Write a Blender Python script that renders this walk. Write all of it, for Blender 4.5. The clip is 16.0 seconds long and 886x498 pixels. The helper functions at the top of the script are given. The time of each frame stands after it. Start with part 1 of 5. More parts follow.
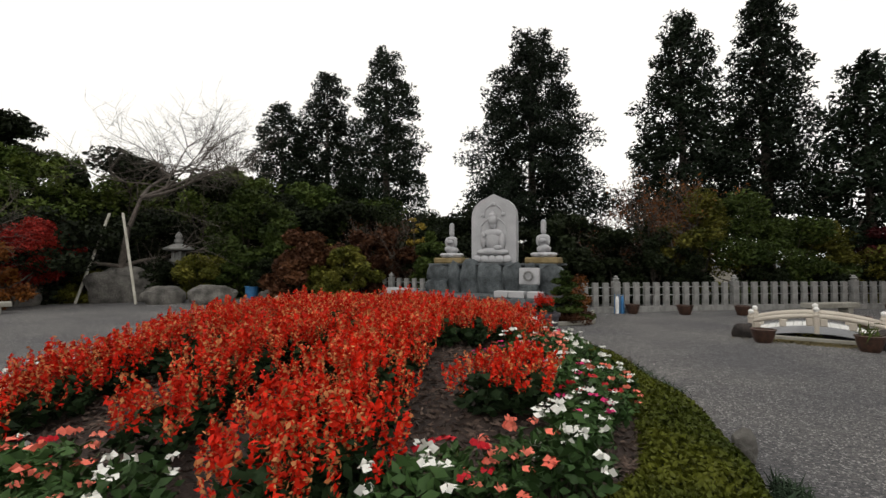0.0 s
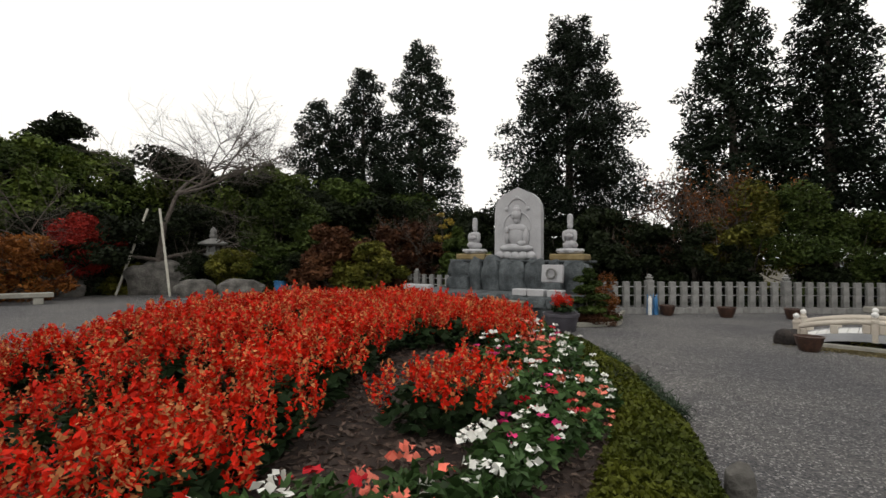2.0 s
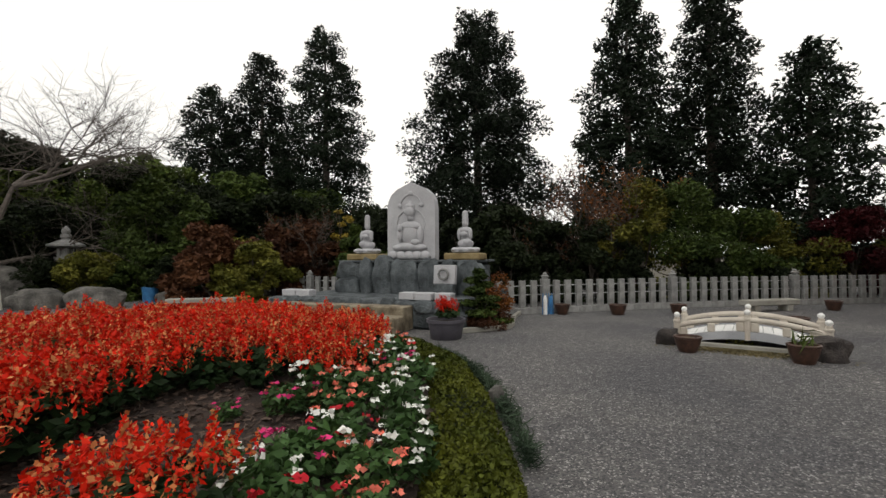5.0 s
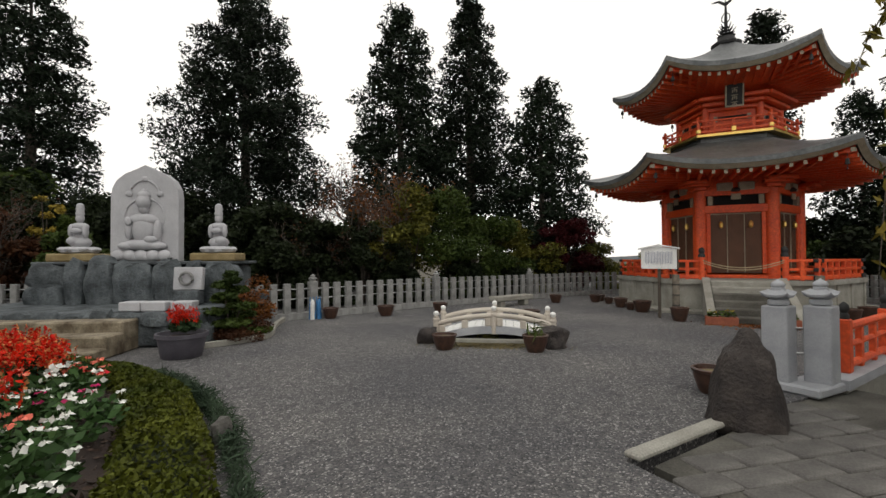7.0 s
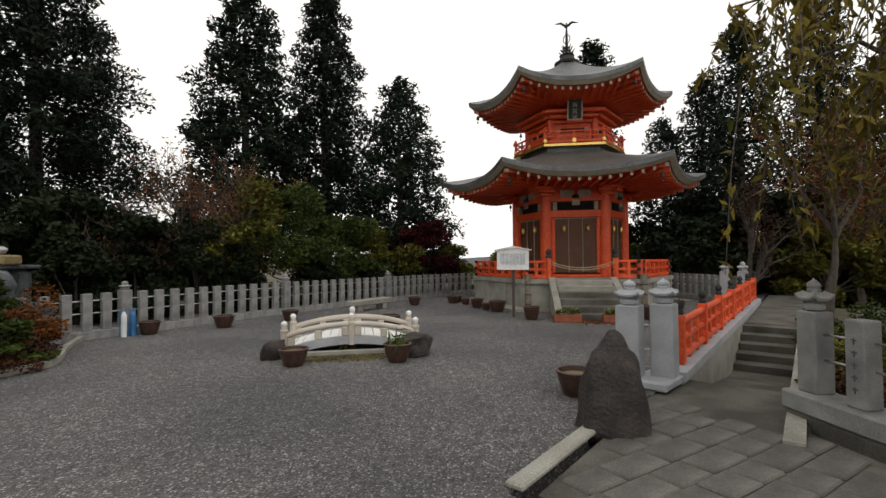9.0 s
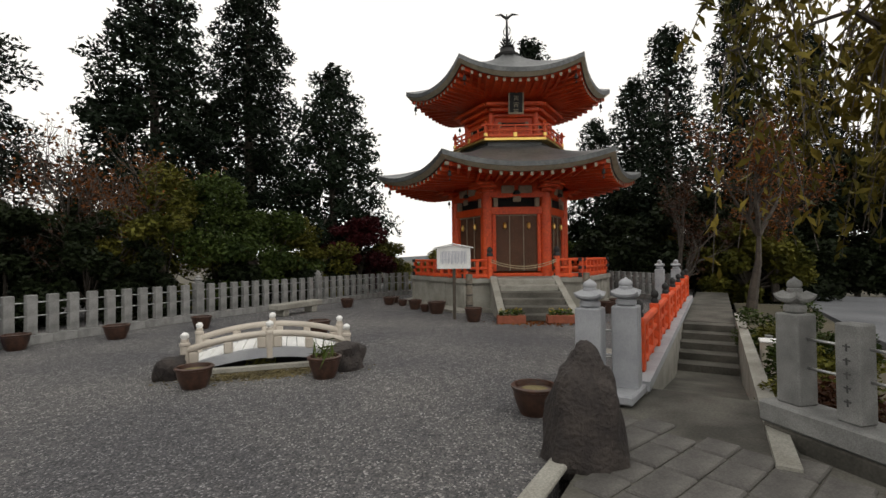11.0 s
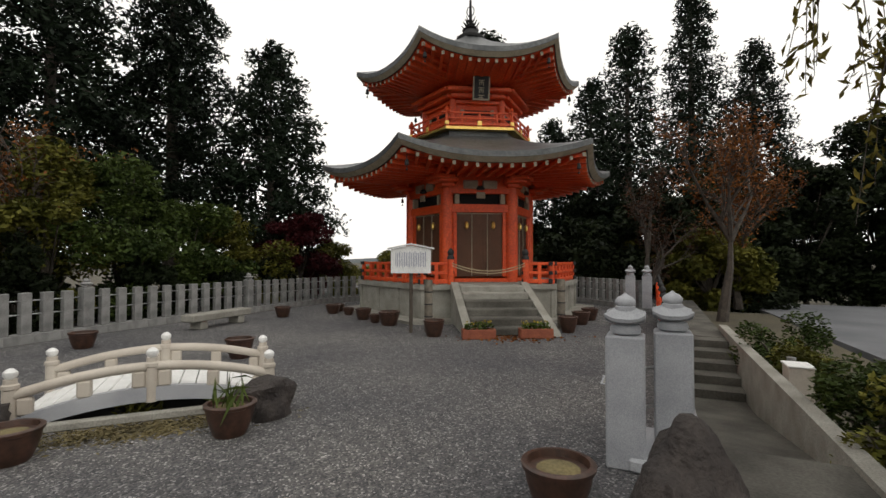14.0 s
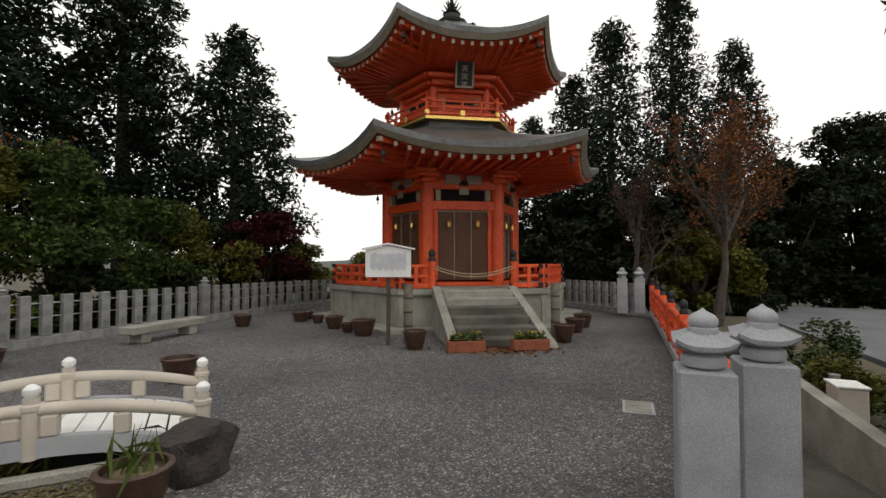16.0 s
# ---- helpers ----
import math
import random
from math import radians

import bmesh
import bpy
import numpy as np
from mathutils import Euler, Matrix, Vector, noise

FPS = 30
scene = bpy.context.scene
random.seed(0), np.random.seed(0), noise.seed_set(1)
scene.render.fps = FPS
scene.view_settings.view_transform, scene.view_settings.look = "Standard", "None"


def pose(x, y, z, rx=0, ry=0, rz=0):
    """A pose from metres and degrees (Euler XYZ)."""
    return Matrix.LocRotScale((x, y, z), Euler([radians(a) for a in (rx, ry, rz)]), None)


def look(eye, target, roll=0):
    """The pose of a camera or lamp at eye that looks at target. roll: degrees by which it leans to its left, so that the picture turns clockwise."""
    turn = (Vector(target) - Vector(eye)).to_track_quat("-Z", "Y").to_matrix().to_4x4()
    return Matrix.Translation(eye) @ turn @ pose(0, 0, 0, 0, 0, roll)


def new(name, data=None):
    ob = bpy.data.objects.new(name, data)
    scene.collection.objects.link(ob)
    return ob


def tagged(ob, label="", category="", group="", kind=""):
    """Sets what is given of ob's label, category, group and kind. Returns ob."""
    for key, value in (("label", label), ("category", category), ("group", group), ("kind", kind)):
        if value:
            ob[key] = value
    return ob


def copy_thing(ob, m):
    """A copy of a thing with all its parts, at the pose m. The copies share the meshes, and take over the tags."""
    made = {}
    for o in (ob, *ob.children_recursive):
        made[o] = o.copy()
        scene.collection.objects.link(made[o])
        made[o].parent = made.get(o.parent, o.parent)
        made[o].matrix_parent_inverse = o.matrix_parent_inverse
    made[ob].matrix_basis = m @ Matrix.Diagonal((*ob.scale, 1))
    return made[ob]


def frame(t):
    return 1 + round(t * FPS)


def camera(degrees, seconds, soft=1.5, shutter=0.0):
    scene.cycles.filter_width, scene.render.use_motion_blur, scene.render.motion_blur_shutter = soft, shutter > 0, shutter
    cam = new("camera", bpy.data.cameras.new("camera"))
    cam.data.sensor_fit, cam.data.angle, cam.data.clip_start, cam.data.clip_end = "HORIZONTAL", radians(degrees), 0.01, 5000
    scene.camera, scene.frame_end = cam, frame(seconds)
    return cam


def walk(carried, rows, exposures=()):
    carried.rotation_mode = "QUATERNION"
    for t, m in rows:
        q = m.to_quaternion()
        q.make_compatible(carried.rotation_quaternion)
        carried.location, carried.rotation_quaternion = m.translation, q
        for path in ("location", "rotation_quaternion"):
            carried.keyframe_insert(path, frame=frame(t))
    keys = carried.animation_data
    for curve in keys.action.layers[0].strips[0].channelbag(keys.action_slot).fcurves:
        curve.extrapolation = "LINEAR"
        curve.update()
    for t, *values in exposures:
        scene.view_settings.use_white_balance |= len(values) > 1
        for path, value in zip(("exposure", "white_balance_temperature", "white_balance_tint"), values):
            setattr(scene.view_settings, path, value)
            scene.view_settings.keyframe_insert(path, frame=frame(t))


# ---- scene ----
cam = camera(87.0, 16.0, soft=1.5)
walk(cam, [
    (0.0, pose(0.311, -0.255, 1.452, 91.76, -0.05, 1.74)),
    (0.5, pose(0.480, -0.181, 1.445, 91.65, -0.25, 5.34)),
    (1.0, pose(0.639, -0.111, 1.447, 91.47, -0.47, 7.20)),
    (1.5, pose(0.823, 0.071, 1.446, 91.17, -0.47, 7.15)),
    (2.0, pose(1.000, 0.257, 1.438, 91.31, -0.50, 7.26)),
    (2.5, pose(1.158, 0.417, 1.428, 91.25, -0.61, 6.89)),
    (3.0, pose(1.261, 0.609, 1.436, 90.94, -0.69, 7.22)),
    (5.5, pose(1.921, 1.429, 1.526, 91.03, 0.40, -8.29)),
    (6.0, pose(1.987, 1.525, 1.498, 91.14, 0.25, -16.00)),
    (6.5, pose(2.175, 1.693, 1.491, 91.04, 0.34, -22.88)),
    (7.0, pose(2.297, 1.868, 1.485, 91.14, 0.30, -28.49)),
    (7.5, pose(2.314, 2.047, 1.491, 91.25, 0.14, -34.22)),
    (8.0, pose(2.373, 2.184, 1.503, 91.14, 0.26, -39.00)),
    (8.5, pose(2.484, 2.305, 1.487, 91.14, 0.43, -42.63)),
    (9.0, pose(2.674, 2.464, 1.489, 91.22, 0.54, -45.99)),
    (11.5, pose(3.451, 3.231, 1.464, 91.05, 0.42, -55.26)),
    (12.0, pose(3.639, 3.425, 1.456, 91.15, 0.12, -56.69)),
    (12.5, pose(3.857, 3.641, 1.453, 91.14, 0.13, -57.85)),
    (13.0, pose(4.053, 3.812, 1.450, 91.20, 0.09, -59.18)),
    (13.5, pose(4.372, 4.022, 1.464, 91.22, 0.15, -59.71)),
    (14.0, pose(4.570, 4.184, 1.465, 91.35, -0.09, -60.25)),
    (14.5, pose(4.793, 4.408, 1.470, 91.42, -0.11, -61.56)),
    (15.0, pose(4.998, 4.571, 1.455, 91.55, 0.02, -63.16)),
    (15.5, pose(5.263, 4.715, 1.466, 91.73, 0.13, -63.31)),
    (16.0, pose(5.448, 4.832, 1.464, 91.60, 0.02, -63.36)),], exposures=[(0.0, 0.0), (16.0, 0.0)])

# world: bright overcast sky, soft sun
world = bpy.data.worlds.new("sky")
scene.world = world
world.use_nodes = True
wn, wl = world.node_tree.nodes, world.node_tree.links
bg = wn["Background"]
sky = wn.new("ShaderNodeTexSky")
sky.sky_type = 'NISHITA'
sky.sun_disc = False
sky.sun_elevation = radians(48)
sky.sun_rotation = radians(200)
sky.dust_density = 6.0
sky_scale = wn.new("ShaderNodeMix")
sky_scale.data_type = 'RGBA'
sky_scale.inputs[0].default_value = 0.985
sky_scale.inputs[7].default_value = (10.0, 9.75, 9.3, 1)
wl.new(sky.outputs[0], sky_scale.inputs[6])
wl.new(sky_scale.outputs[2], bg.inputs[0])
bg.inputs[1].default_value = 0.11
sun_data = bpy.data.lights.new("sun", 'SUN')
sun_data.energy, sun_data.angle, sun_data.color = 0.55, radians(25), (1.0, 0.96, 0.9)
sun = new("sun", sun_data)
sun.matrix_world = look((-8, -22, 30), (0, 0, 0))

R = random.Random(7)
RN = np.random.default_rng(7)


# ---------- materials ----------
def mat(name, c1, c2, scale=6.0, rough=0.8, bump=0.3, metal=0.0, fine=60.0, vary=0.0, c3=None, dist=0.01):
    """Two-scale procedural surface: c1/c2 in large patches, fine grain, bump, and a per-object or per-island variation."""
    m = bpy.data.materials.new(name)
    m.use_nodes = True
    n, l = m.node_tree.nodes, m.node_tree.links
    b = n["Principled BSDF"]
    b.inputs["Roughness"].default_value, b.inputs["Metallic"].default_value = rough, metal
    tc = n.new("ShaderNodeTexCoord")
    big, small = n.new("ShaderNodeTexNoise"), n.new("ShaderNodeTexNoise")
    big.inputs["Scale"].default_value, small.inputs["Scale"].default_value = scale, fine
    big.inputs["Detail"].default_value, small.inputs["Detail"].default_value = 5, 4
    for q in (big, small):
        l.new(tc.outputs["Object"], q.inputs["Vector"])
    ramp = n.new("ShaderNodeValToRGB")
    ramp.color_ramp.elements[0].position, ramp.color_ramp.elements[1].position = 0.34, 0.66
    ramp.color_ramp.elements[0].color, ramp.color_ramp.elements[1].color = (*c1, 1), (*c2, 1)
    if c3:
        e = ramp.color_ramp.elements.new(0.52)
        e.color = (*c3, 1)
    l.new(big.outputs[0], ramp.inputs[0])
    mul = n.new("ShaderNodeMix")
    mul.data_type, mul.blend_type = 'RGBA', 'MULTIPLY'
    mul.inputs[0].default_value = 0.6
    r2 = n.new("ShaderNodeMapRange")
    r2.inputs[1].default_value, r2.inputs[2].default_value, r2.inputs[3].default_value, r2.inputs[4].default_value = 0.3, 0.7, 0.55, 1.3
    l.new(small.outputs[0], r2.inputs[0])
    l.new(ramp.outputs[0], mul.inputs[6])
    l.new(r2.outputs[0], mul.inputs[7])
    out = mul.outputs[2]
    if vary:
        info, geo = n.new("ShaderNodeObjectInfo"), n.new("ShaderNodeNewGeometry")
        add = n.new("ShaderNodeMath")
        add.operation = 'ADD'
        l.new(info.outputs["Random"], add.inputs[0])
        l.new(geo.outputs["Random Per Island"], add.inputs[1])
        mr = n.new("ShaderNodeMapRange")
        mr.inputs[2].default_value = 2.0
        mr.inputs[3].default_value, mr.inputs[4].default_value = 1 - vary, 1 + vary
        l.new(add.outputs[0], mr.inputs[0])
        v = n.new("ShaderNodeMix")
        v.data_type, v.blend_type = 'RGBA', 'MULTIPLY'
        v.inputs[0].default_value = 1.0
        l.new(out, v.inputs[6])
        l.new(mr.outputs[0], v.inputs[7])
        out = v.outputs[2]
    l.new(out, b.inputs["Base Color"])
    if bump:
        bp = n.new("ShaderNodeBump")
        bp.inputs["Strength"].default_value, bp.inputs["Distance"].default_value = bump, dist
        l.new(small.outputs[0], bp.inputs["Height"])
        l.new(bp.outputs[0], b.inputs["Normal"])
    return m


def gravel_mat():
    m = mat("gravel", (0.075, 0.075, 0.08), (0.125, 0.122, 0.12), 0.5, 0.9, 0.0, fine=9)
    n, l = m.node_tree.nodes, m.node_tree.links
    b = n["Principled BSDF"]
    tc = n["Texture Coordinate"]
    vo = n.new("ShaderNodeTexVoronoi")
    vo.inputs["Scale"].default_value = 70
    l.new(tc.outputs["Object"], vo.inputs["Vector"])
    old = b.inputs["Base Color"].links[0].from_socket
    bw = n.new("ShaderNodeSeparateColor")
    l.new(vo.outputs["Color"], bw.inputs[0])
    cr = n.new("ShaderNodeValToRGB")
    e = cr.color_ramp.elements
    e[0].position, e[0].color = 0.0, (0.35, 0.36, 0.4, 1)
    e[1].position, e[1].color = 0.85, (1.25, 1.22, 1.18, 1)
    w = e.new(0.985)
    w.color = (3.2, 3.1, 3.0, 1)
    l.new(bw.outputs[0], cr.inputs[0])
    mx = n.new("ShaderNodeMix")
    mx.data_type, mx.blend_type = 'RGBA', 'MULTIPLY'
    mx.inputs[0].default_value = 1.0
    l.new(old, mx.inputs[6])
    l.new(cr.outputs[0], mx.inputs[7])
    l.new(mx.outputs[2], b.inputs["Base Color"])
    bp = n.new("ShaderNodeBump")
    bp.invert = True
    bp.inputs["Strength"].default_value, bp.inputs["Distance"].default_value = 0.8, 0.012
    l.new(vo.outputs["Distance"], bp.inputs["Height"])
    l.new(bp.outputs[0], b.inputs["Normal"])
    return m


M_gravel = gravel_mat()
M_earth = mat("earth", (0.05, 0.045, 0.03), (0.09, 0.075, 0.045), 0.8, 0.95, 0.6, fine=30)
M_straw = mat("dry grass", (0.2, 0.16, 0.07), (0.12, 0.1, 0.05), 3, 0.95, 0.6, fine=50)
M_mulch = mat("bark mulch", (0.02, 0.012, 0.009), (0.045, 0.028, 0.021), 6, 0.9, 0.8, fine=70)
M_chip = mat("bark chip", (0.04, 0.026, 0.02), (0.13, 0.09, 0.07), 20, 0.85, 0.4, fine=150, vary=0.7)
M_granite = mat("pale granite", (0.30, 0.31, 0.33), (0.40, 0.41, 0.43), 3, 0.75, 0.15, fine=180)
M_granite_old = mat("weathered granite", (0.15, 0.15, 0.145), (0.27, 0.27, 0.26), 4, 0.85, 0.3, fine=120, vary=0.12)
M_fence = mat("fence stone", (0.17, 0.17, 0.165), (0.30, 0.30, 0.29), 5, 0.85, 0.25, fine=120, vary=0.15)
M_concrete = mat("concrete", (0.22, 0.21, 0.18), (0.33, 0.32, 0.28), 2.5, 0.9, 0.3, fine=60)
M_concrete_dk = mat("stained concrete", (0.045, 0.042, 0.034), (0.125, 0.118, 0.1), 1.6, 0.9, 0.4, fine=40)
M_paver = mat("paver", (0.075, 0.07, 0.065), (0.15, 0.142, 0.13), 3, 0.85, 0.4, fine=70, vary=0.2)
M_step = mat("stained step stone", (0.07, 0.05, 0.028), (0.26, 0.22, 0.155), 4, 0.85, 0.35, fine=40)
M_stele = mat("white carved granite", (0.36, 0.36, 0.375), (0.44, 0.44, 0.455), 2.5, 0.7, 0.12, fine=120)
M_rock = mat("blue-grey rock", (0.02, 0.026, 0.03), (0.10, 0.115, 0.122), 3, 0.75, 0.9, fine=25, dist=0.03, vary=0.2)
M_rock_dk = mat("dark brown rock", (0.018, 0.014, 0.013), (0.05, 0.04, 0.035), 5, 0.8, 0.9, fine=30, dist=0.03)
M_rock_gy = mat("lichen rock", (0.04, 0.038, 0.034), (0.17, 0.16, 0.145), 2.5, 0.9, 0.9, fine=18, dist=0.04)
M_ochre = mat("yellowed plinth stone", (0.17, 0.12, 0.045), (0.26, 0.2, 0.1), 4, 0.85, 0.3)
M_red = mat("vermilion paint", (0.58, 0.062, 0.012), (0.72, 0.095, 0.018), 2.0, 0.5, 0.05, fine=20)
M_roof = mat("copper roof sheet", (0.075, 0.08, 0.082), (0.14, 0.145, 0.145), 1.5, 0.45, 0.2, metal=0.3, fine=12)
M_roof_edge = mat("pale eave board", (0.28, 0.24, 0.17), (0.36, 0.31, 0.23), 5, 0.8, 0.1)
M_door = mat("brown lattice door", (0.085, 0.035, 0.016), (0.13, 0.055, 0.026), 3, 0.6, 0.3, fine=140)
M_gold = mat("gilt metal", (0.75, 0.5, 0.12), (0.9, 0.62, 0.2), 10, 0.3, 0.1, metal=1.0)
M_white = mat("white paint", (0.7, 0.7, 0.68), (0.8, 0.8, 0.78), 5, 0.6, 0.05, fine=260)
M_cream = mat("cream painted rail", (0.44, 0.39, 0.33), (0.54, 0.49, 0.42), 3, 0.65, 0.08, fine=260)
M_black = mat("black metal", (0.01, 0.01, 0.01), (0.02, 0.02, 0.02), 10, 0.7, 0.1)
# near-black paint for the shade in openings that have no modelled depth
M_opening_shade = mat("dark opening", (0.004, 0.004, 0.004), (0.008, 0.008, 0.008), 3, 0.9, 0.0)
M_steel = mat("steel tube", (0.4, 0.4, 0.4), (0.5, 0.5, 0.5), 10, 0.3, 0.0, metal=1.0)
M_pot = mat("brown glazed pot", (0.035, 0.018, 0.012), (0.075, 0.035, 0.022), 8, 0.4, 0.1, fine=30)
M_tub = mat("purple-grey tub", (0.06, 0.055, 0.068), (0.08, 0.075, 0.09), 6, 0.5, 0.1)
M_terra = mat("terracotta planter", (0.22, 0.06, 0.03), (0.3, 0.09, 0.045), 8, 0.7, 0.2)
M_wood = mat("weathered post wood", (0.10, 0.085, 0.065), (0.19, 0.165, 0.13), 8, 0.85, 0.4, fine=60)
M_signwood = mat("dark sign post", (0.05, 0.04, 0.03), (0.08, 0.065, 0.05), 8, 0.8, 0.2)
M_ink = mat("blue-grey ink", (0.18, 0.2, 0.3), (0.24, 0.26, 0.36), 10, 0.7, 0.0)
M_cut = mat("cut letter", (0.05, 0.05, 0.05), (0.09, 0.09, 0.085), 10, 0.8, 0.0)
M_bark = mat("bark", (0.035, 0.028, 0.022), (0.08, 0.065, 0.052), 6, 0.9, 0.7, fine=30)
M_twig = mat("grey twig", (0.06, 0.05, 0.042), (0.12, 0.1, 0.085), 8, 0.9, 0.2)
M_bamboo = mat("pale prop pole", (0.4, 0.38, 0.32), (0.5, 0.48, 0.42), 6, 0.7, 0.1)
M_blue = mat("blue plastic", (0.03, 0.13, 0.3), (0.05, 0.2, 0.42), 6, 0.4, 0.0)
M_asphalt = mat("grey road", (0.11, 0.115, 0.125), (0.17, 0.175, 0.185), 0.6, 0.9, 0.3, fine=80)
M_rope = mat("straw rope", (0.35, 0.28, 0.17), (0.45, 0.37, 0.24), 20, 0.9, 0.3)


def leaf(name, a, b, rough=0.6, vary=0.5):
    m = mat(name, a, b, 1.2, rough, 0.0, fine=14, vary=vary)
    m.node_tree.nodes["Principled BSDF"].inputs["Specular IOR Level"].default_value = 0.12
    return m


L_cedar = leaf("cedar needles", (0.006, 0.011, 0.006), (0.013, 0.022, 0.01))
L_green = leaf("evergreen leaf", (0.022, 0.038, 0.008), (0.062, 0.088, 0.018))
# near-black green: shade inside hedge, wood and undergrowth is put into the colour
L_shade = leaf("dark hedge leaf", (0.007, 0.011, 0.004), (0.018, 0.026, 0.009))
L_olive = leaf("olive leaf", (0.055, 0.062, 0.009), (0.15, 0.14, 0.024))
L_bamboo = leaf("bamboo leaf", (0.04, 0.065, 0.012), (0.1, 0.13, 0.025))
L_rust = leaf("rust leaf", (0.1, 0.03, 0.008), (0.26, 0.1, 0.022))
L_maroon = leaf("maroon maple leaf", (0.03, 0.004, 0.006), (0.06, 0.008, 0.01))
L_redmaple = leaf("red maple leaf", (0.18, 0.012, 0.012), (0.32, 0.03, 0.02))
L_brown = leaf("brown shrub leaf", (0.035, 0.014, 0.008), (0.085, 0.036, 0.016))
L_yellow = leaf("yellow leaf", (0.22, 0.16, 0.025), (0.32, 0.24, 0.04))
L_willow = leaf("weeping leaf", (0.06, 0.06, 0.01), (0.17, 0.125, 0.02))
L_hedge = leaf("clipped hedge leaf", (0.03, 0.045, 0.006), (0.095, 0.105, 0.012))
L_grass = leaf("dark tuft grass", (0.02, 0.035, 0.02), (0.04, 0.06, 0.035))
L_salvia_leaf = leaf("salvia leaf", (0.012, 0.026, 0.01), (0.03, 0.055, 0.018))
L_salvia = leaf("salvia red", (0.46, 0.008, 0.004), (0.7, 0.03, 0.006), vary=0.3)
L_calyx = leaf("faded salvia calyx", (0.42, 0.13, 0.04), (0.62, 0.27, 0.11), vary=0.35)
L_vinca = leaf("bedding leaf", (0.03, 0.065, 0.02), (0.07, 0.13, 0.04), 0.45)
P_white = leaf("white petal", (0.75, 0.75, 0.7), (0.85, 0.85, 0.8), vary=0.1)
P_pink = leaf("magenta petal", (0.5, 0.02, 0.12), (0.65, 0.05, 0.2), vary=0.2)
P_coral = leaf("coral petal", (0.7, 0.1, 0.06), (0.75, 0.3, 0.22), vary=0.2)
P_crimson = leaf("crimson petal", (0.4, 0.01, 0.02), (0.5, 0.02, 0.03), vary=0.2)
# distance haze is mixed into the hill's blue-grey colour
M_hill = leaf("wooded hill", (0.035, 0.045, 0.05), (0.05, 0.06, 0.062), vary=0.0)


# ---------- mesh tools ----------
class Geo:
    """Collects vertices and faces for one mesh."""

    def __init__(self):
        self.v, self.f, self.weld = [], [], False

    def add(self, verts, faces, m=None):
        o = len(self.v)
        self.v += [tuple(m @ Vector(p)) if m else tuple(p) for p in verts]
        self.f += [tuple(i + o for i in f) for f in faces]
        return self

    def box(self, x, y, z, sx, sy, sz, b=0.01, m=None):
        """Chamfered box, centred in x and y, standing on z."""
        hx, hy, hz = sx / 2, sy / 2, sz / 2
        b = min(b, hx * .6, hy * .6, hz * .6)
        vs, ix = [], {}
        for i in (-1, 1):
            for j in (-1, 1):
                for k in (-1, 1):
                    for ax in range(3):
                        p = [i * (hx - b), j * (hy - b), k * (hz - b)]
                        p[ax] = (i * hx, j * hy, k * hz)[ax]
                        ix[i, j, k, ax] = len(vs)
                        vs.append((p[0] + x, p[1] + y, p[2] + z + hz))
        fs = []
        s = (-1, 1)
        for ax in range(3):
            o = [a for a in range(3) if a != ax]
            for d in s:
                q = []
                for a, c in ((-1, -1), (1, -1), (1, 1), (-1, 1)):
                    k = [0, 0, 0]
                    k[ax], k[o[0]], k[o[1]] = d, a, c
                    q.append(ix[(*k, ax)])
                fs.append(tuple(q if (d > 0) != (ax == 1) else q[::-1]))
            for a in s:
                for c in s:
                    k0, k1 = [0, 0, 0], [0, 0, 0]
                    k0[ax], k1[ax] = -1, 1
                    for k in (k0, k1):
                        k[o[0]], k[o[1]] = a, c
                    fs.append((ix[(*k0, o[0])], ix[(*k1, o[0])], ix[(*k1, o[1])], ix[(*k0, o[1])]))
        for i in s:
            for j in s:
                for k in s:
                    fs.append((ix[i, j, k, 0], ix[i, j, k, 1], ix[i, j, k, 2]))
        return self.add(vs, fs, m)

    def lathe(self, x, y, prof, n=16, m=None, twist=0.0, square=False):
        """Profile of (radius, z) turned round the vertical through x, y."""
        vs, fs = [], []
        for r, z in prof:
            for i in range(n):
                a = 2 * math.pi * (i + 0.5) / n + twist
                rr = r
                if square:
                    rr = r / max(abs(math.cos(a)), abs(math.sin(a)))
                vs.append((x + rr * math.cos(a), y + rr * math.sin(a), z))
        k = len(prof)
        for j in range(k - 1):
            for i in range(n):
                a, c = j * n + i, j * n + (i + 1) % n
                fs.append((a, c, c + n, a + n))
        fs.append(tuple(range(n))[::-1])
        fs.append(tuple((k - 1) * n + i for i in range(n)))
        return self.add(vs, fs, m)

    def tube(self, pts, radii, n=6, cap=True):
        """Tapered tube along points."""
        vs, fs = [], []
        pts = [Vector(p) for p in pts]
        for i, p in enumerate(pts):
            d = (pts[min(i + 1, len(pts) - 1)] - pts[max(i - 1, 0)])
            d = d.normalized() if d.length > 1e-6 else Vector((0, 0, 1))
            u = d.cross(Vector((0, 0, 1)) if abs(d.z) < 0.9 else Vector((1, 0, 0))).normalized()
            w = d.cross(u)
            r = radii[i] if hasattr(radii, "__len__") else radii
            for k in range(n):
                a = 2 * math.pi * k / n
                vs.append(p + (u * math.cos(a) + w * math.sin(a)) * r)
        for i in range(len(pts) - 1):
            for k in range(n):
                a, c = i * n + k, i * n + (k + 1) % n
                fs.append((a, c, c + n, a + n))
        if cap:
            fs.append(tuple(range(n))[::-1])
            fs.append(tuple((len(pts) - 1) * n + k for k in range(n)))
        return self.add(vs, fs)

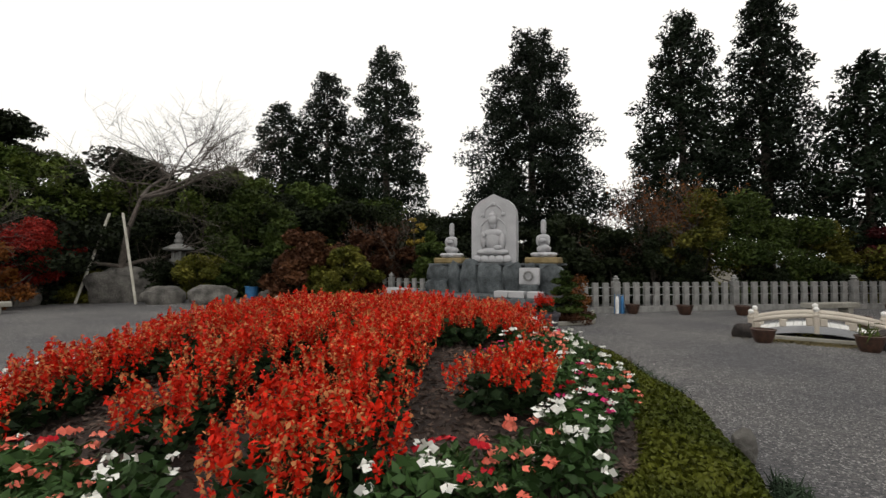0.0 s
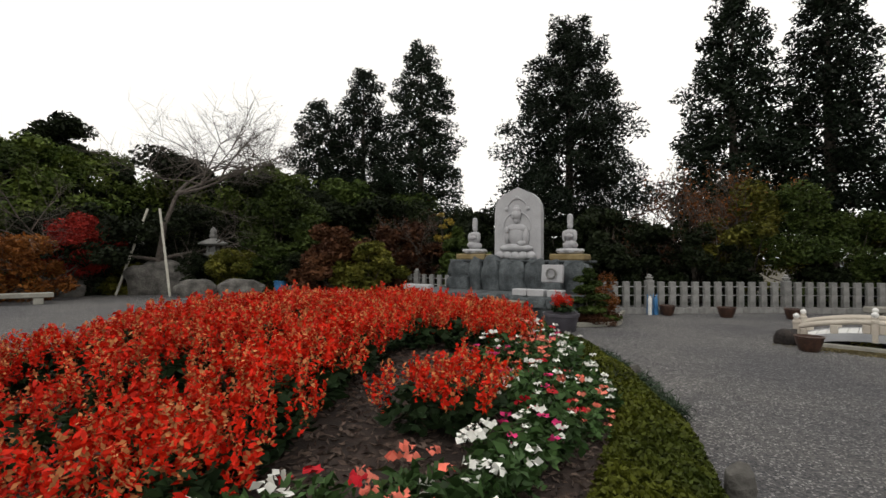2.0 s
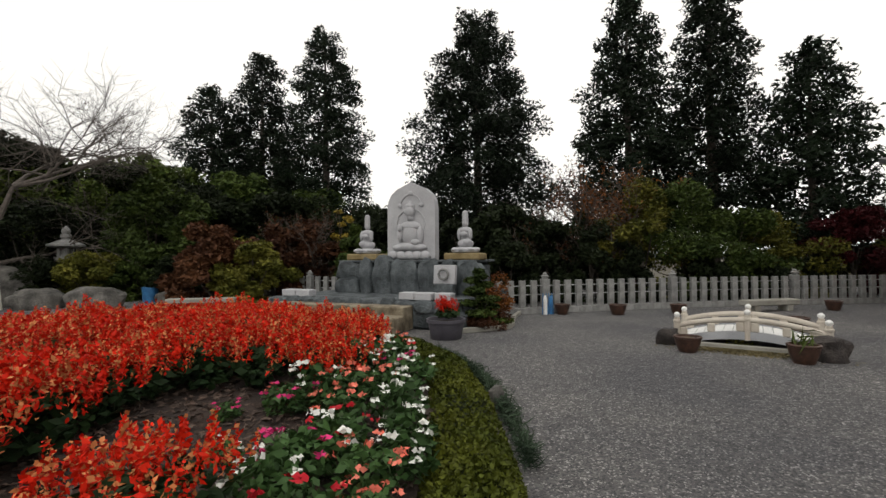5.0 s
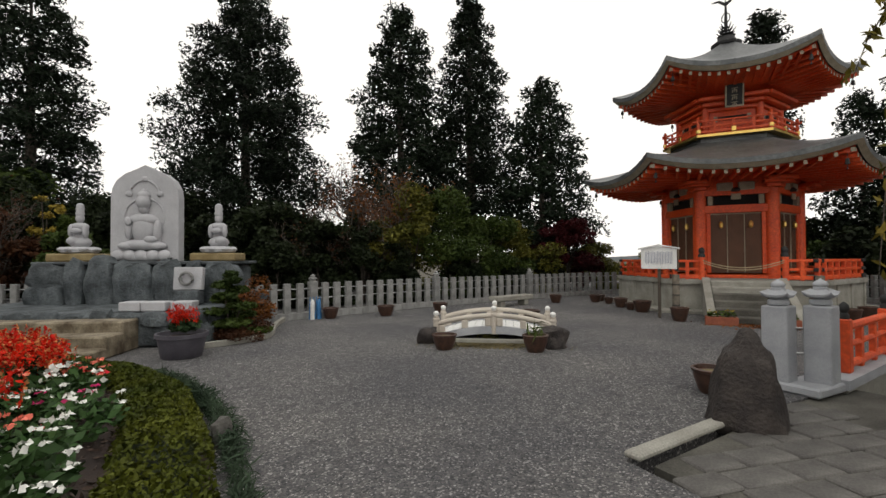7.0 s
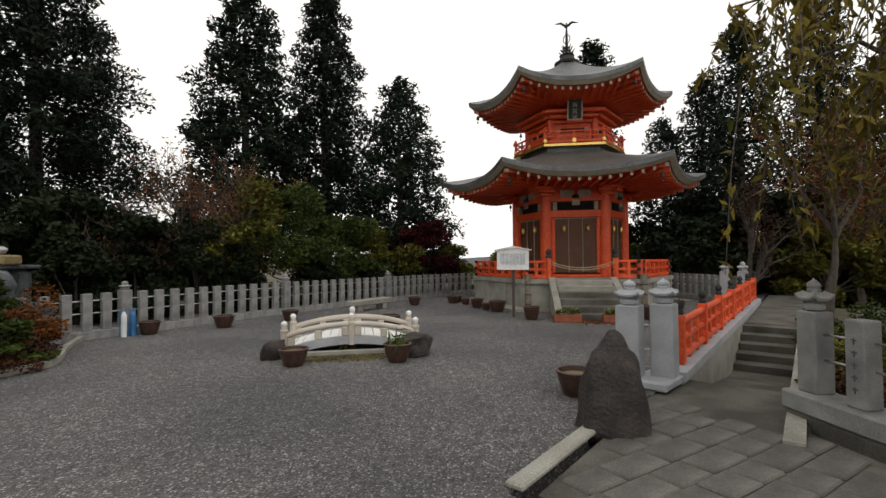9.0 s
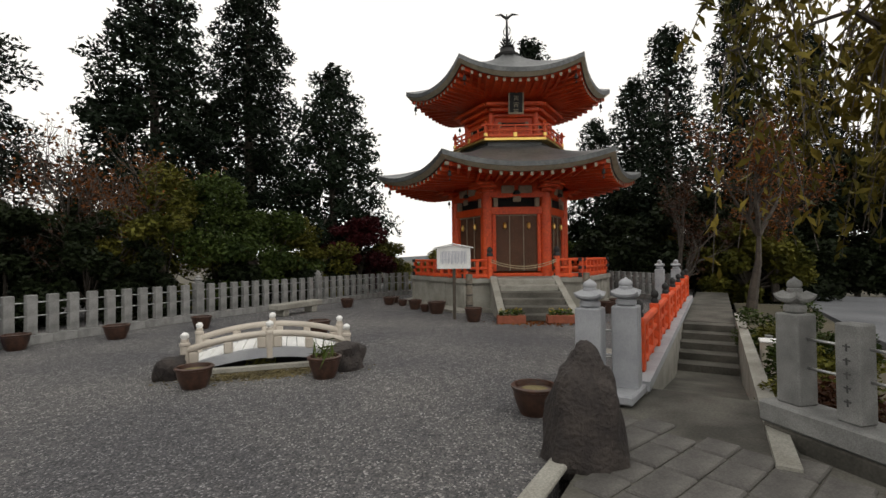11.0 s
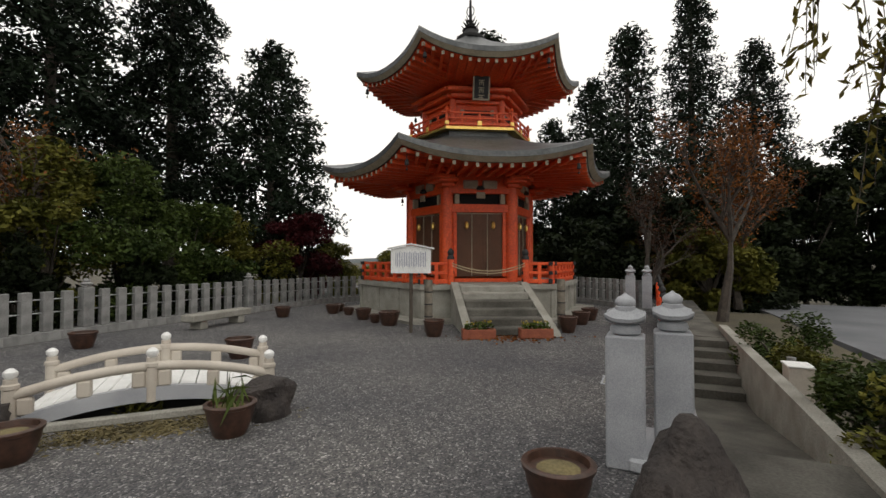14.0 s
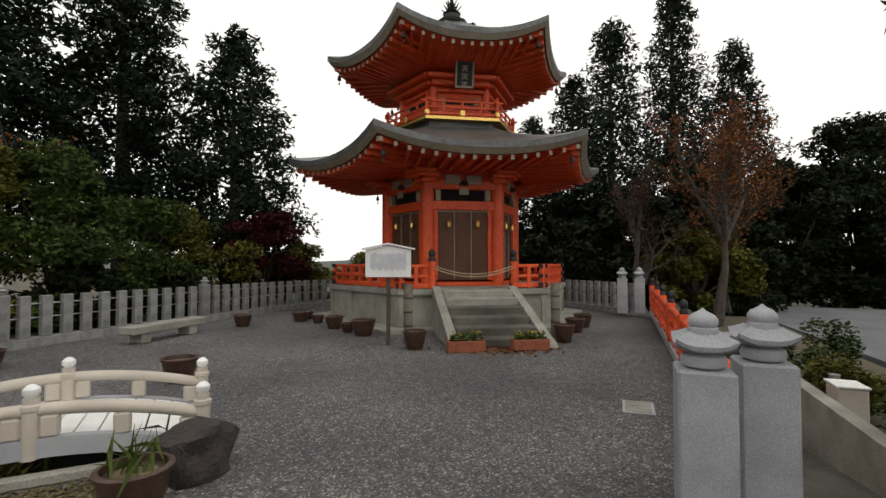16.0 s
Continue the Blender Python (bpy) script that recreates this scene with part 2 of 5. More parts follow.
    def prism(self, poly, z0, z1, m=None):
        n = len(poly)
        vs = [(x, y, z0) for x, y in poly] + [(x, y, z1) for x, y in poly]
        fs = [(i, (i + 1) % n, (i + 1) % n + n, i + n) for i in range(n)]
        fs += [tuple(range(n))[::-1], tuple(range(n, 2 * n))]
        return self.add(vs, fs, m)

    def mesh(self, name):
        me = bpy.data.meshes.new(name)
        me.from_pydata(self.v, [], self.f)
        bm = bmesh.new()
        bm.from_mesh(me)
        if self.weld:
            bmesh.ops.remove_doubles(bm, verts=bm.verts, dist=0.002)
        bmesh.ops.recalc_face_normals(bm, faces=bm.faces)
        bm.to_mesh(me)
        bm.free()
        return me


def part(name, geo, material, parent=None, label="", smooth=False, m=None):
    me = geo if isinstance(geo, bpy.types.Mesh) else geo.mesh(name)
    if not me.materials:
        me.materials.append(material)
    if smooth:
        me.polygons.foreach_set("use_smooth", [True] * len(me.polygons))
        me.set_sharp_from_angle(angle=radians(40))
    ob = new(name, me)
    if parent:
        ob.parent = parent
    if m:
        ob.matrix_basis = m
    if label:
        tagged(ob, label)
    return ob


def thing(name, label, category, m=None, group="", kind=""):
    ob = new(name)
    if m:
        ob.matrix_basis = m
    return tagged(ob, label, category, group, kind)


def structure(name, geo, material, label, category, smooth=False):
    return tagged(part(name, geo, material, smooth=smooth), label, category, kind="structure")


def leaves(name, cen, size, material, parent=None, flat=0.35, stretch=2.2, droop=0.0, label=""):
    """Many small leaf blades: cen is an array of centres, size their length."""
    n = len(cen)
    size = np.broadcast_to(np.asarray(size, float), (n,)) * RN.uniform(0.6, 1.35, n)
    d = RN.normal(size=(n, 3))
    d[:, 2] = d[:, 2] * flat - droop
    d /= np.linalg.norm(d, axis=1)[:, None]
    s = np.cross(d, RN.normal(size=(n, 3)))
    s /= np.linalg.norm(s, axis=1)[:, None] + 1e-9
    a, w = d * (size / 2)[:, None], s * (size / 2 / stretch)[:, None]
    nz = np.cross(d, s) * (size * 0.12)[:, None]
    v = np.stack([cen - a, cen + w + nz, cen + a, cen - w + nz], 1).reshape(-1, 3)
    me = bpy.data.meshes.new(name)
    me.vertices.add(4 * n)
    me.vertices.foreach_set("co", v.ravel())
    me.loops.add(4 * n)
    me.loops.foreach_set("vertex_index", np.arange(4 * n))
    me.polygons.add(n)
    me.polygons.foreach_set("loop_start", np.arange(n) * 4)
    me.update(calc_edges=True)
    return tagged(part(name, me, material, parent, label), kind="stuff")


def cloud(clumps, per, hollow=0.35):
    """Points in ellipsoid clumps (x, y, z, rx, rz), more towards the skin."""
    out = []
    for x, y, z, rx, rz in clumps:
        k = max(4, int(per))
        d = RN.normal(size=(k, 3))
        d /= np.linalg.norm(d, axis=1)[:, None]
        r = RN.uniform(hollow, 1.0, k) ** 0.6
        out.append(np.array([x, y, z]) + d * r[:, None] * np.array([rx, rx, rz]))
    return np.concatenate(out)


def rock_geo(sx, sy, sz, seed, rough=0.3, n=3, flat=0.0, sharp=1.5):
    """An uneven boulder that stands on z = 0."""
    bm = bmesh.new()
    bmesh.ops.create_icosphere(bm, subdivisions=n, radius=1)
    for v in bm.verts:
        p = v.co.copy()
        q = 1 + rough * noise.noise(p * sharp + Vector((seed * 7.1, seed * 3.3, 0))) + rough * 0.4 * noise.noise(p * 4 + Vector((seed, 0, 0)))
        c = Vector([math.copysign(abs(a) ** 0.75, a) for a in p]) * q
        v.co = (c.x * sx / 2, c.y * sy / 2, max(0.0, (c.z + 0.62) / 1.62) * sz)
    me = bpy.data.meshes.new("rock")
    bm.to_mesh(me)
    bm.free()
    return me


def limb_tree(geo, base, direction, length, radius, depth, spread=0.7, bend=0.25, up=0.1, tips=None, n=5, kids=3, ratio=0.68):
    """Grows a branching limb into geo; gathers tip points."""
    p, d = Vector(base), Vector(direction).normalized()
    pts, rad = [p.copy()], [radius]
    for i in range(3):
        d = (d + Vector((R.uniform(-1, 1), R.uniform(-1, 1), R.uniform(-1, 1))) * bend * 0.5 + Vector((0, 0, up))).normalized()
        p = p + d * length / 3
        pts.append(p.copy())
        rad.append(radius * (1 - 0.22 * (i + 1)))
    geo.tube(pts, rad, n if depth > 1 else 3, cap=False)
    if tips is not None and depth <= 1:
        tips += pts[1:]
    if depth == 0:
        return
    for i in range(kids):
        q = pts[R.choice((1, 2, 3))] if i else pts[3]
        e = (d + Vector((R.uniform(-1, 1), R.uniform(-1, 1), R.uniform(-0.7, 0.9))) * spread).normalized()
        limb_tree(geo, q, e, length * R.uniform(ratio - .12, ratio + .1), radius * 0.5, depth - 1, spread, bend, up, tips, n, kids, ratio)


# ---------- ground ----------
def spline(pts, n=8):
    """Smooth polyline through points (2D)."""
    out = []
    k = len(pts)
    for i in range(k - 1):
        p0, p1, p2, p3 = (Vector(pts[max(0, min(k - 1, j))]) for j in (i - 1, i, i + 1, i + 2))
        for s in range(n):
            t = s / n
            out.append(0.5 * ((2 * p1) + (p2 - p0) * t + (2 * p0 - 5 * p1 + 4 * p2 - p3) * t * t + (3 * p1 - p0 - 3 * p2 + p3) * t ** 3))
    out.append(Vector(pts[-1]))
    return out


WALL_A, WALL_B = Vector((8.62, 4.4)), Vector((19.0, 5.45))     # low wall of the ramp
WALL_D = (WALL_B - WALL_A).normalized()
WALL_N = Vector((WALL_D.y, -WALL_D.x))                          # towards the ramp


def ramp_z(s):
    return -0.06 - 0.62 * min(1, max(0, s / 4.2))


def build_ground():
    g = Geo()
    n = 60
    xs = [math.copysign(abs(u) ** 3 * 900, u) for u in np.linspace(-1, 1, n)]
    for j in xs:
        for i in xs:
            g.v.append((i, j + 8, -0.85 + 0.05 * noise.noise(Vector((i, j, 0)) * 0.05)))
    g.f = [(a + b * n, a + 1 + b * n, a + 1 + (b + 1) * n, a + (b + 1) * n) for a in range(n - 1) for b in range(n - 1)]
    structure("ground", g, M_earth, "dark bare earth ground reaching far off", "ground")
    # gravel court: its edge follows the low ramp wall and the kerb
    poly = [(-30, -14), (4.6, -14), (5.1, 4.26), (6.5, 4.38), (8.62, 4.4), (19.0, 5.45), (26, 6.2), (26, 24), (-30, 30)]
    structure("gravel_court", Geo().prism(poly, -0.9, 0.0), M_gravel, "flat court of grey crushed gravel with pale chips", "gravel")
    # paved apron beside the court and the ramp going down
    poly = [(4.62, -14), (11, -14), (9.0, -4), (6.6, 1.6), (7.7, 3.0), (9.0, 3.2), (8.9, 4.5), (7.9, 4.44), (6.55, 4.26), (5.25, 4.13)]
    structure("apron", Geo().prism(poly, -0.9, -0.024), M_concrete_dk, "dark mortar bed under the paving", "paving")
    g = Geo()
    for s in range(14):
        for e in (0, 1):
            p = WALL_A + WALL_D * (s * 0.4 - 0.9) + WALL_N * (0.1 + e * 1.02)
            g.v.append((p.x, p.y, ramp_z(s * 0.4 - 0.4)))
    g.f = [(2 * i, 2 * i + 1, 2 * i + 3, 2 * i + 2) for i in range(13)]
    g.v += [(x, y, z - 0.2) for x, y, z in g.v]
    structure("ramp", g, M_concrete_dk, "stained concrete ramp path going down between walls", "path")
    # asphalt below, beyond the planting strip
    poly = [(11.8, 1.0), (28, 3.0), (30, -30), (8.5, -30)]
    structure("road", Geo().prism(poly, -0.8, -0.3), M_asphalt, "pale grey asphalt yard below the shrubs", "road")


build_ground()


# ---------- pagoda ----------
PC, PTH = (17.2, 10.45), radians(215.5)


def hexa(r, z, k=6, lift=0.0):
    return [(r * math.cos(radians(60 * i + 30)), r * math.sin(radians(60 * i + 30)), z + lift) for i in range(6)]


def roof_geo(r_out, z_mid, z_cor, r_in, z_in, sag=0.5):
    """Hexagonal hipped roof with a hollow slope and up-swept corners; a shell with a thick eave."""
    g = Geo()
    m, rows = 12, 9
    top, bot = [], []
    for side in range(6):
        a0, a1 = radians(60 * side + 30), radians(60 * side + 90)
        for j in range(m + 1):
            u = j / m
            c = (1 - u) * Vector((math.cos(a0), math.sin(a0))) + u * Vector((math.cos(a1), math.sin(a1)))
            lift = abs(2 * u - 1) ** 2.4
            out = 1 + 0.035 * lift
            col = []
            for k in range(rows + 1):
                s = k / rows
                rr = r_out * out + (r_in - r_out * out) * s
                ze = z_mid + (z_cor - z_mid) * lift * (1 - s) ** 1.6
                z = ze + (z_in - z_mid) * (s ** 1.75 * sag + s * (1 - sag))
                col.append((c.x * rr, c.y * rr, z))
            top.append(col)
    n = len(top)
    for c in top:
        g.v += c
    k1 = rows + 1
    for i in range(n - 1):
        if (i + 1) % (m + 1) == 0:
            continue
        for k in range(rows):
            a = i * k1 + k
            g.f.append((a, a + k1, a + k1 + 1, a + 1))
    o = len(g.v)
    for c in top:
        for dz, dr in ((-0.13, 1.0), (-0.24, 0.975), (-0.26, 0.93)):
            x, y, z = c[0]
            g.v.append((x * dr, y * dr, z + dz))
    for i in range(n - 1):
        if (i + 1) % (m + 1) == 0:
            continue
        g.f.append((i * k1, (i + 1) * k1, o + (i + 1) * 3, o + i * 3))
    g.weld = True
    return g, [(c[0]) for c in top], m


def eave_geo(edge, m, dz0, r0, dz1, r1):
    g = Geo()
    for x, y, z in edge:
        g.v += [(x * r0, y * r0, z + dz0), (x * r1, y * r1, z + dz1)]
    for i in range(len(edge) - 1):
        if (i + 1) % (m + 1):
            g.f.append((2 * i, 2 * i + 2, 2 * i + 3, 2 * i + 1))
    g.weld = True
    return g


def soffit_geo(edge, m, r_in, z_in):
    g = Geo()
    for x, y, z in edge:
        d = math.hypot(x, y)
        s = r_in / max(abs(d), .01)
        g.v += [(x * 0.955, y * 0.955, z - 0.25), (x * s, y * s, z_in)]
    for i in range(len(edge) - 1):
        if (i + 1) % (m + 1):
            g.f.append((2 * i, 2 * i + 2, 2 * i + 3, 2 * i + 1))
    g.weld = True
    return g


def rafters(root, edge, m, per, r_in, z_in):
    """Each side's rafters with pale ends, under the soffit."""
    for side in range(6):
        for q in range(per):
            u = (q + 0.5) / per * m
            i = int(u)
            f = u - i
            e0, e1 = edge[side * (m + 1) + i], edge[side * (m + 1) + min(i + 1, m)]
            p = Vector(e0).lerp(Vector(e1), f)
            a = radians(60 * side + 60)
            nrm = Vector((math.cos(a), math.sin(a), 0))
            tip = Vector((p.x, p.y, p.z - 0.30)) - nrm * 0.16
            ln = p.xy.length * 0.45
            inner = Vector((tip.x, tip.y, 0)) - nrm * ln
            inner.z = tip.z + (z_in - tip.z) * 0.4
            t = Vector((-nrm.y, nrm.x, 0))
            up = Vector((0, 0, 1))
            w, h = 0.035, 0.045
            g, tips, vs = Geo(), Geo(), []
            for c in (tip, inner):
                vs += [c - t * w - up * h, c + t * w - up * h, c + t * w + up * h, c - t * w + up * h]
            g.add(vs, [(0, 1, 5, 4), (1, 2, 6, 5), (2, 3, 7, 6), (3, 0, 4, 7), (4, 5, 6, 7), (0, 1, 2, 3)])
            o = tip + nrm * 0.006
            vs = [o - t * w * 1.05 - up * h * 1.05, o + t * w * 1.05 - up * h * 1.05, o + t * w * 1.05 + up * h * 1.05, o - t * w * 1.05 + up * h * 1.05]
            vs += [v - nrm * 0.012 for v in vs]
            tips.add(vs, [(0, 1, 2, 3), (0, 1, 5, 4), (1, 2, 6, 5), (2, 3, 7, 6), (3, 0, 4, 7)])
            r = part("rafter", g, M_red, root)
            part("rafter_end", tips, M_roof_edge, r, "pale painted rafter end")


def side_frame(k):
    """Pose of hexagon side k: x along the side, -y outward."""
    return Matrix.Rotation(radians(60 * k + 60) + math.pi / 2, 4, 'Z')


def build_pagoda():
    root = thing("pagoda", "two-storey hexagonal vermilion pagoda with grey hollow-sloped roofs on a stone base", "pagoda",
                 Matrix.Translation((*PC, 0)) @ Matrix.Rotation(PTH - radians(60), 4, 'Z'))
    # side 0 faces outward at local angle 60 deg, which looks to the stairs
    Zp, Rp, Rc = 0.88, 3.3, 1.76
    k3 = math.cos(math.pi / 6)
    p = [(x, y) for x, y, _ in hexa(Rp - 0.06, 0)]
    part("platform", Geo().prism(p, 0, Zp - 0.12), M_concrete, root, "pale concrete hexagonal base")
    p = [(x, y) for x, y, _ in hexa(Rp + 0.03, 0)]
    part("platform_edge", Geo().prism(p, Zp - 0.12, Zp), M_concrete, root)
    p = [(x, y) for x, y, _ in hexa(Rp + 0.55, 0)]
    part("plinth", Geo().prism(p, -0.02, 0.07), M_concrete, root)
    for k in range(6):
        m = side_frame(k)
        for s in (-0.5, 0.5, -1.5, 1.5):
            part("base_pier", Geo().box(s * (Rp / 3.1), -(Rp - 0.06) * k3 - 0.01, 0.07, 0.12, 0.05, Zp - 0.2, 0.01, m), M_concrete, root)
    # columns, walls and doors
    for k in range(6):
        x, y, _ = hexa(Rc, 0)[k]
        part("column", Geo().lathe(x, y, [(0.17, Zp), (0.17, 3.42)], 14), M_red, root, smooth=True)
        m = side_frame(k)
        ap = Rc * k3
        part("sill_beam", Geo().box(0, -ap - 0.02, Zp, Rc, 0.16, 0.1, 0.01, m), M_red, root)
        part("head_beam", Geo().box(0, -ap - 0.03, 2.74, Rc, 0.17, 0.22, 0.01, m), M_red, root)
        part("upper_beam", Geo().box(0, -ap - 0.04, 3.24, Rc, 0.2, 0.22, 0.01, m), M_red, root)
        # black panel in place of the shaded gap above the doors
        part("transom", Geo().box(0, -ap + 0.05, 2.96, Rc, 0.06, 0.28, 0.0, m), M_opening_shade, root, "dark panel standing in for the shaded open transom")
        for s in (-1, 1):
            part("jamb", Geo().box(s * 0.67, -ap - 0.01, 1.02, 0.1, 0.12, 1.72, 0.01, m), M_red, root)
            part("transom_bracket", Geo().box(s * 0.62, -ap - 0.04, 2.965, 0.13, 0.14, 0.27, 0.015, m), M_roof_edge, root)
        part("door_backing", Geo().box(0, -ap + 0.03, 1.02, 1.3, 0.05, 1.72, 0.0, m), M_door, root)
        for s in (-1, 0, 1):
            d = Geo()
            d.box(s * 0.42, -ap - 0.005, 1.03, 0.385, 0.03, 1.68, 0.004, m)
            lat = Geo()
            for i in range(9):
                lat.box(s * 0.42 - 0.17 + i * 0.0425, -ap - 0.022, 1.05, 0.012, 0.012, 1.64, 0.002, m)
            leafdoor = part("door_panel", d, M_door, root, "brown fine-lattice folding door panel")
            tagged(part("lattice", lat, M_door, leafdoor), kind="stuff")
            if s:
                part("door_lantern", Geo().lathe(s * 0.36, -ap - 0.09, [(0.02, 2.3), (0.055, 2.34), (0.055, 2.44), (0.02, 2.5)], 8, m), M_gold, leafdoor)
        for s in (-0.21, 0.21):
            part("door_strip", Geo().box(s, -ap - 0.03, 1.03, 0.022, 0.03, 1.68, 0.003, m), M_roof_edge, root, "pale door edge strip")
        part("door_head_strip", Geo().box(0, -ap - 0.03, 2.70, 1.24, 0.03, 0.03, 0.003, m), M_roof_edge, root)
        # bracket sets and frog-leg struts under the lower roof
        for s in (-0.5, 0, 0.5):
            b = Geo()
            if s:
                b.box(s * Rc, -ap - 0.1, 3.4, 0.34, 0.34, 0.12, 0.02, m).box(s * Rc, -ap - 0.24, 3.5, 0.5, 0.5, 0.1, 0.02, m).box(s * Rc * 1.1, -ap - 0.42, 3.58, 0.5, 0.34, 0.1, 0.02, m)
                part("bracket", b, M_red, root)
            else:
                b.box(-0.26, -ap - 0.12, 3.36, 0.4, 0.08, 0.24, 0.07, m).box(0.26, -ap - 0.12, 3.36, 0.4, 0.08, 0.24, 0.07, m)
                part("strut_panel", b, M_roof_edge, root, "pale carved strut panel")
                part("offering_label", Geo().box(0, -ap - 0.2, 3.1, 0.24, 0.04, 0.17, 0.01, m), M_roof_edge, root)
                part("crest", Geo().lathe(0, -ap - 0.16, [(0.1, 3.33), (0.12, 3.38), (0.06, 3.44)], 10, m), M_black, root)
        part("wall_plate", Geo().box(0, -ap - 0.02, 3.46, Rc * 1.05, 0.14, 0.34, 0.01, m), M_red, root)
    # lower roof
    geo, edge, m_ = roof_geo(4.25, 3.92, 4.24, 1.75, 4.82)
    part("lower_roof", geo, M_roof, root, "grey sheet-metal roof with up-swept corners", smooth=True)
    part("lower_eave", eave_geo(edge, m_, -0.135, 1.0, -0.24, 0.965), M_roof_edge, root, "pale eave board")
    part("lower_soffit", soffit_geo(edge, m_, 1.6, 3.78), M_red, root)
    rafters(root, edge, m_, 16, 1.6, 3.78)
    # upper balcony
    part("balcony_base", Geo().prism([(x, y) for x, y, _ in hexa(1.62, 0)], 4.66, 4.98), M_roof, root, "grey skirt below the balcony")
    part("balcony_floor", Geo().prism([(x, y) for x, y, _ in hexa(1.86, 0)], 4.98, 5.05), M_gold, root, "gilt edged balcony floor")
    for k in range(6):
        m = side_frame(k)
        x, y, _ = hexa(1.78, 0)[k]
        post = part("balcony_post", Geo().lathe(x, y, [(0.045, 5.04), (0.045, 5.5), (0.06, 5.52), (0.02, 5.6)], 8), M_red, root)
        part("post_cap", Geo().lathe(x, y, [(0.065, 5.1), (0.07, 5.13), (0.065, 5.2)], 8), M_gold, post)
        for z, w in ((5.1, 0.07), (5.27, 0.045), (5.42, 0.05)):
            part("balcony_rail", Geo().box(0, -1.78 * k3, z, 1.78 + (0.3 if z > 5.4 else 0.1), w, w, 0.008, m), M_red, root)
        for s in (-0.3, 0, 0.3):
            part("balcony_baluster", Geo().box(s * 1.6, -1.78 * k3, 5.05, 0.05, 0.05, 0.4, 0.005, m), M_red, root)
        part("gilt_fitting", Geo().box(0, -1.81 * k3, 5.08, 0.12, 0.05, 0.14, 0.01, m), M_gold, root)
        part("upper_wall", Geo().box(0, -1.12, 4.98, 1.34, 0.08, 1.3, 0.0, m), M_red, root)
        # black strip in place of a shaded window recess
        part("upper_window", Geo().box(0, -1.17, 5.5, 0.72, 0.03, 0.12, 0.0, m), M_opening_shade, root, "dark panel standing in for the shaded window slot")
        for s in (-1, 1):
            part("upper_bracket", Geo().box(s * 0.42, -1.18, 5.48, 0.1, 0.05, 0.16, 0.01, m), M_roof_edge, root)
        for i in range(3):
            part("corbel", Geo().box(0, -1.15 - 0.17 * i, 5.78 + 0.13 * i, 1.3 + 0.22 * i, 0.2, 0.11, 0.02, m), M_red, root)
        x, y, _ = hexa(1.36, 0)[k]
        part("upper_column", Geo().lathe(x, y, [(0.1, 5.0), (0.1, 6.0)], 10), M_red, root, smooth=True)
    geo, edge, m_ = roof_geo(3.3, 6.68, 7.04, 0.28, 8.2, 0.62)
    part("upper_roof", geo, M_roof, root, "grey sheet-metal roof rising to a point", smooth=True)
    part("upper_eave", eave_geo(edge, m_, -0.135, 1.0, -0.24, 0.965), M_roof_edge, root, "pale eave board")
    part("upper_soffit", soffit_geo(edge, m_, 1.25, 6.22), M_red, root)
    rafters(root, edge, m_, 15, 1.25, 6.22)
    for rr, zz in ((4.0, 3.84), (3.1, 6.64)):
        for x, y, _ in hexa(rr, 0):
            part("wind_bell", Geo().lathe(x, y, [(0.008, zz), (0.008, zz - 0.1), (0.035, zz - 0.12), (0.055, zz - 0.24), (0.01, zz - 0.25), (0.008, zz - 0.31), (0.03, zz - 0.36)], 8), M_black, root)
    # finial
    fin = part("finial", Geo().lathe(0, 0, [(0.42, 8.12), (0.44, 8.2), (0.3, 8.26), (0.22, 8.44), (0.26, 8.46), (0.06, 8.5), (0.035, 9.3), (0.02, 9.62)], 12), M_black, root, "dark bronze roof finial", True)
    for i in range(6):
        a = i * math.pi / 3
        for z, r in ((8.56, 0.3), (8.66, 0.22), (8.76, 0.16)):
            part("finial_leaf", Geo().tube([(0, 0, z), (r * .6 * math.cos(a), r * .6 * math.sin(a), z - 0.02), (r * math.cos(a), r * math.sin(a), z + 0.1)], [0.03, 0.03, 0.008], 4), M_black, fin)
    ring = [(0.13 * math.cos(t), 0.13 * math.sin(t) * 0.5, 9.05 + 0.13 * math.sin(t)) for t in np.linspace(0, 2 * math.pi, 17)]
    part("finial_ring", Geo().tube(ring, 0.015, 5), M_black, fin)
    for s in (-1, 1):
        part("finial_wing", Geo().tube([(0, 0, 9.48), (s * 0.16, -s * 0.1, 9.62), (s * 0.34, -s * 0.2, 9.6)], [0.05, 0.04, 0.01], 5), M_black, fin)
    # name tablet on the front
    m = side_frame(0)
    tilt = m @ Matrix.Translation((0, -1.72, 5.72)) @ Matrix.Rotation(radians(14), 4, 'X')
    tab = part("name_tablet", Geo().box(0, 0, 0, 0.46, 0.06, 0.74, 0.02), M_black, root, "black name tablet in a gilt rim", m=tilt)
    rim = Geo().box(0, -0.03, 0, 0.46, 0.03, 0.05).box(0, -0.03, 0.69, 0.46, 0.03, 0.05).box(-0.21, -0.03, 0.05, 0.04, 0.03, 0.64).box(0.21, -0.03, 0.05, 0.04, 0.03, 0.64)
    part("tablet_rim", rim, M_roof_edge, tab)
    for i in range(3):
        z = 0.5 - i * 0.19
        g = Geo().box(0, -0.04, z, 0.16, 0.012, 0.02, 0.002).box(0, -0.04, z - 0.1, 0.02, 0.012, 0.12, 0.002).box(0, -0.04, z - 0.05, 0.12, 0.012, 0.018, 0.002).box(-0.05, -0.04, z - 0.12, 0.02, 0.012, 0.08, 0.002).box(0.05, -0.04, z - 0.12, 0.02, 0.012, 0.08, 0.002)
        part("tablet_mark", g, M_roof_edge, tab)
    # stairs on side 0
    ap = Rp * k3
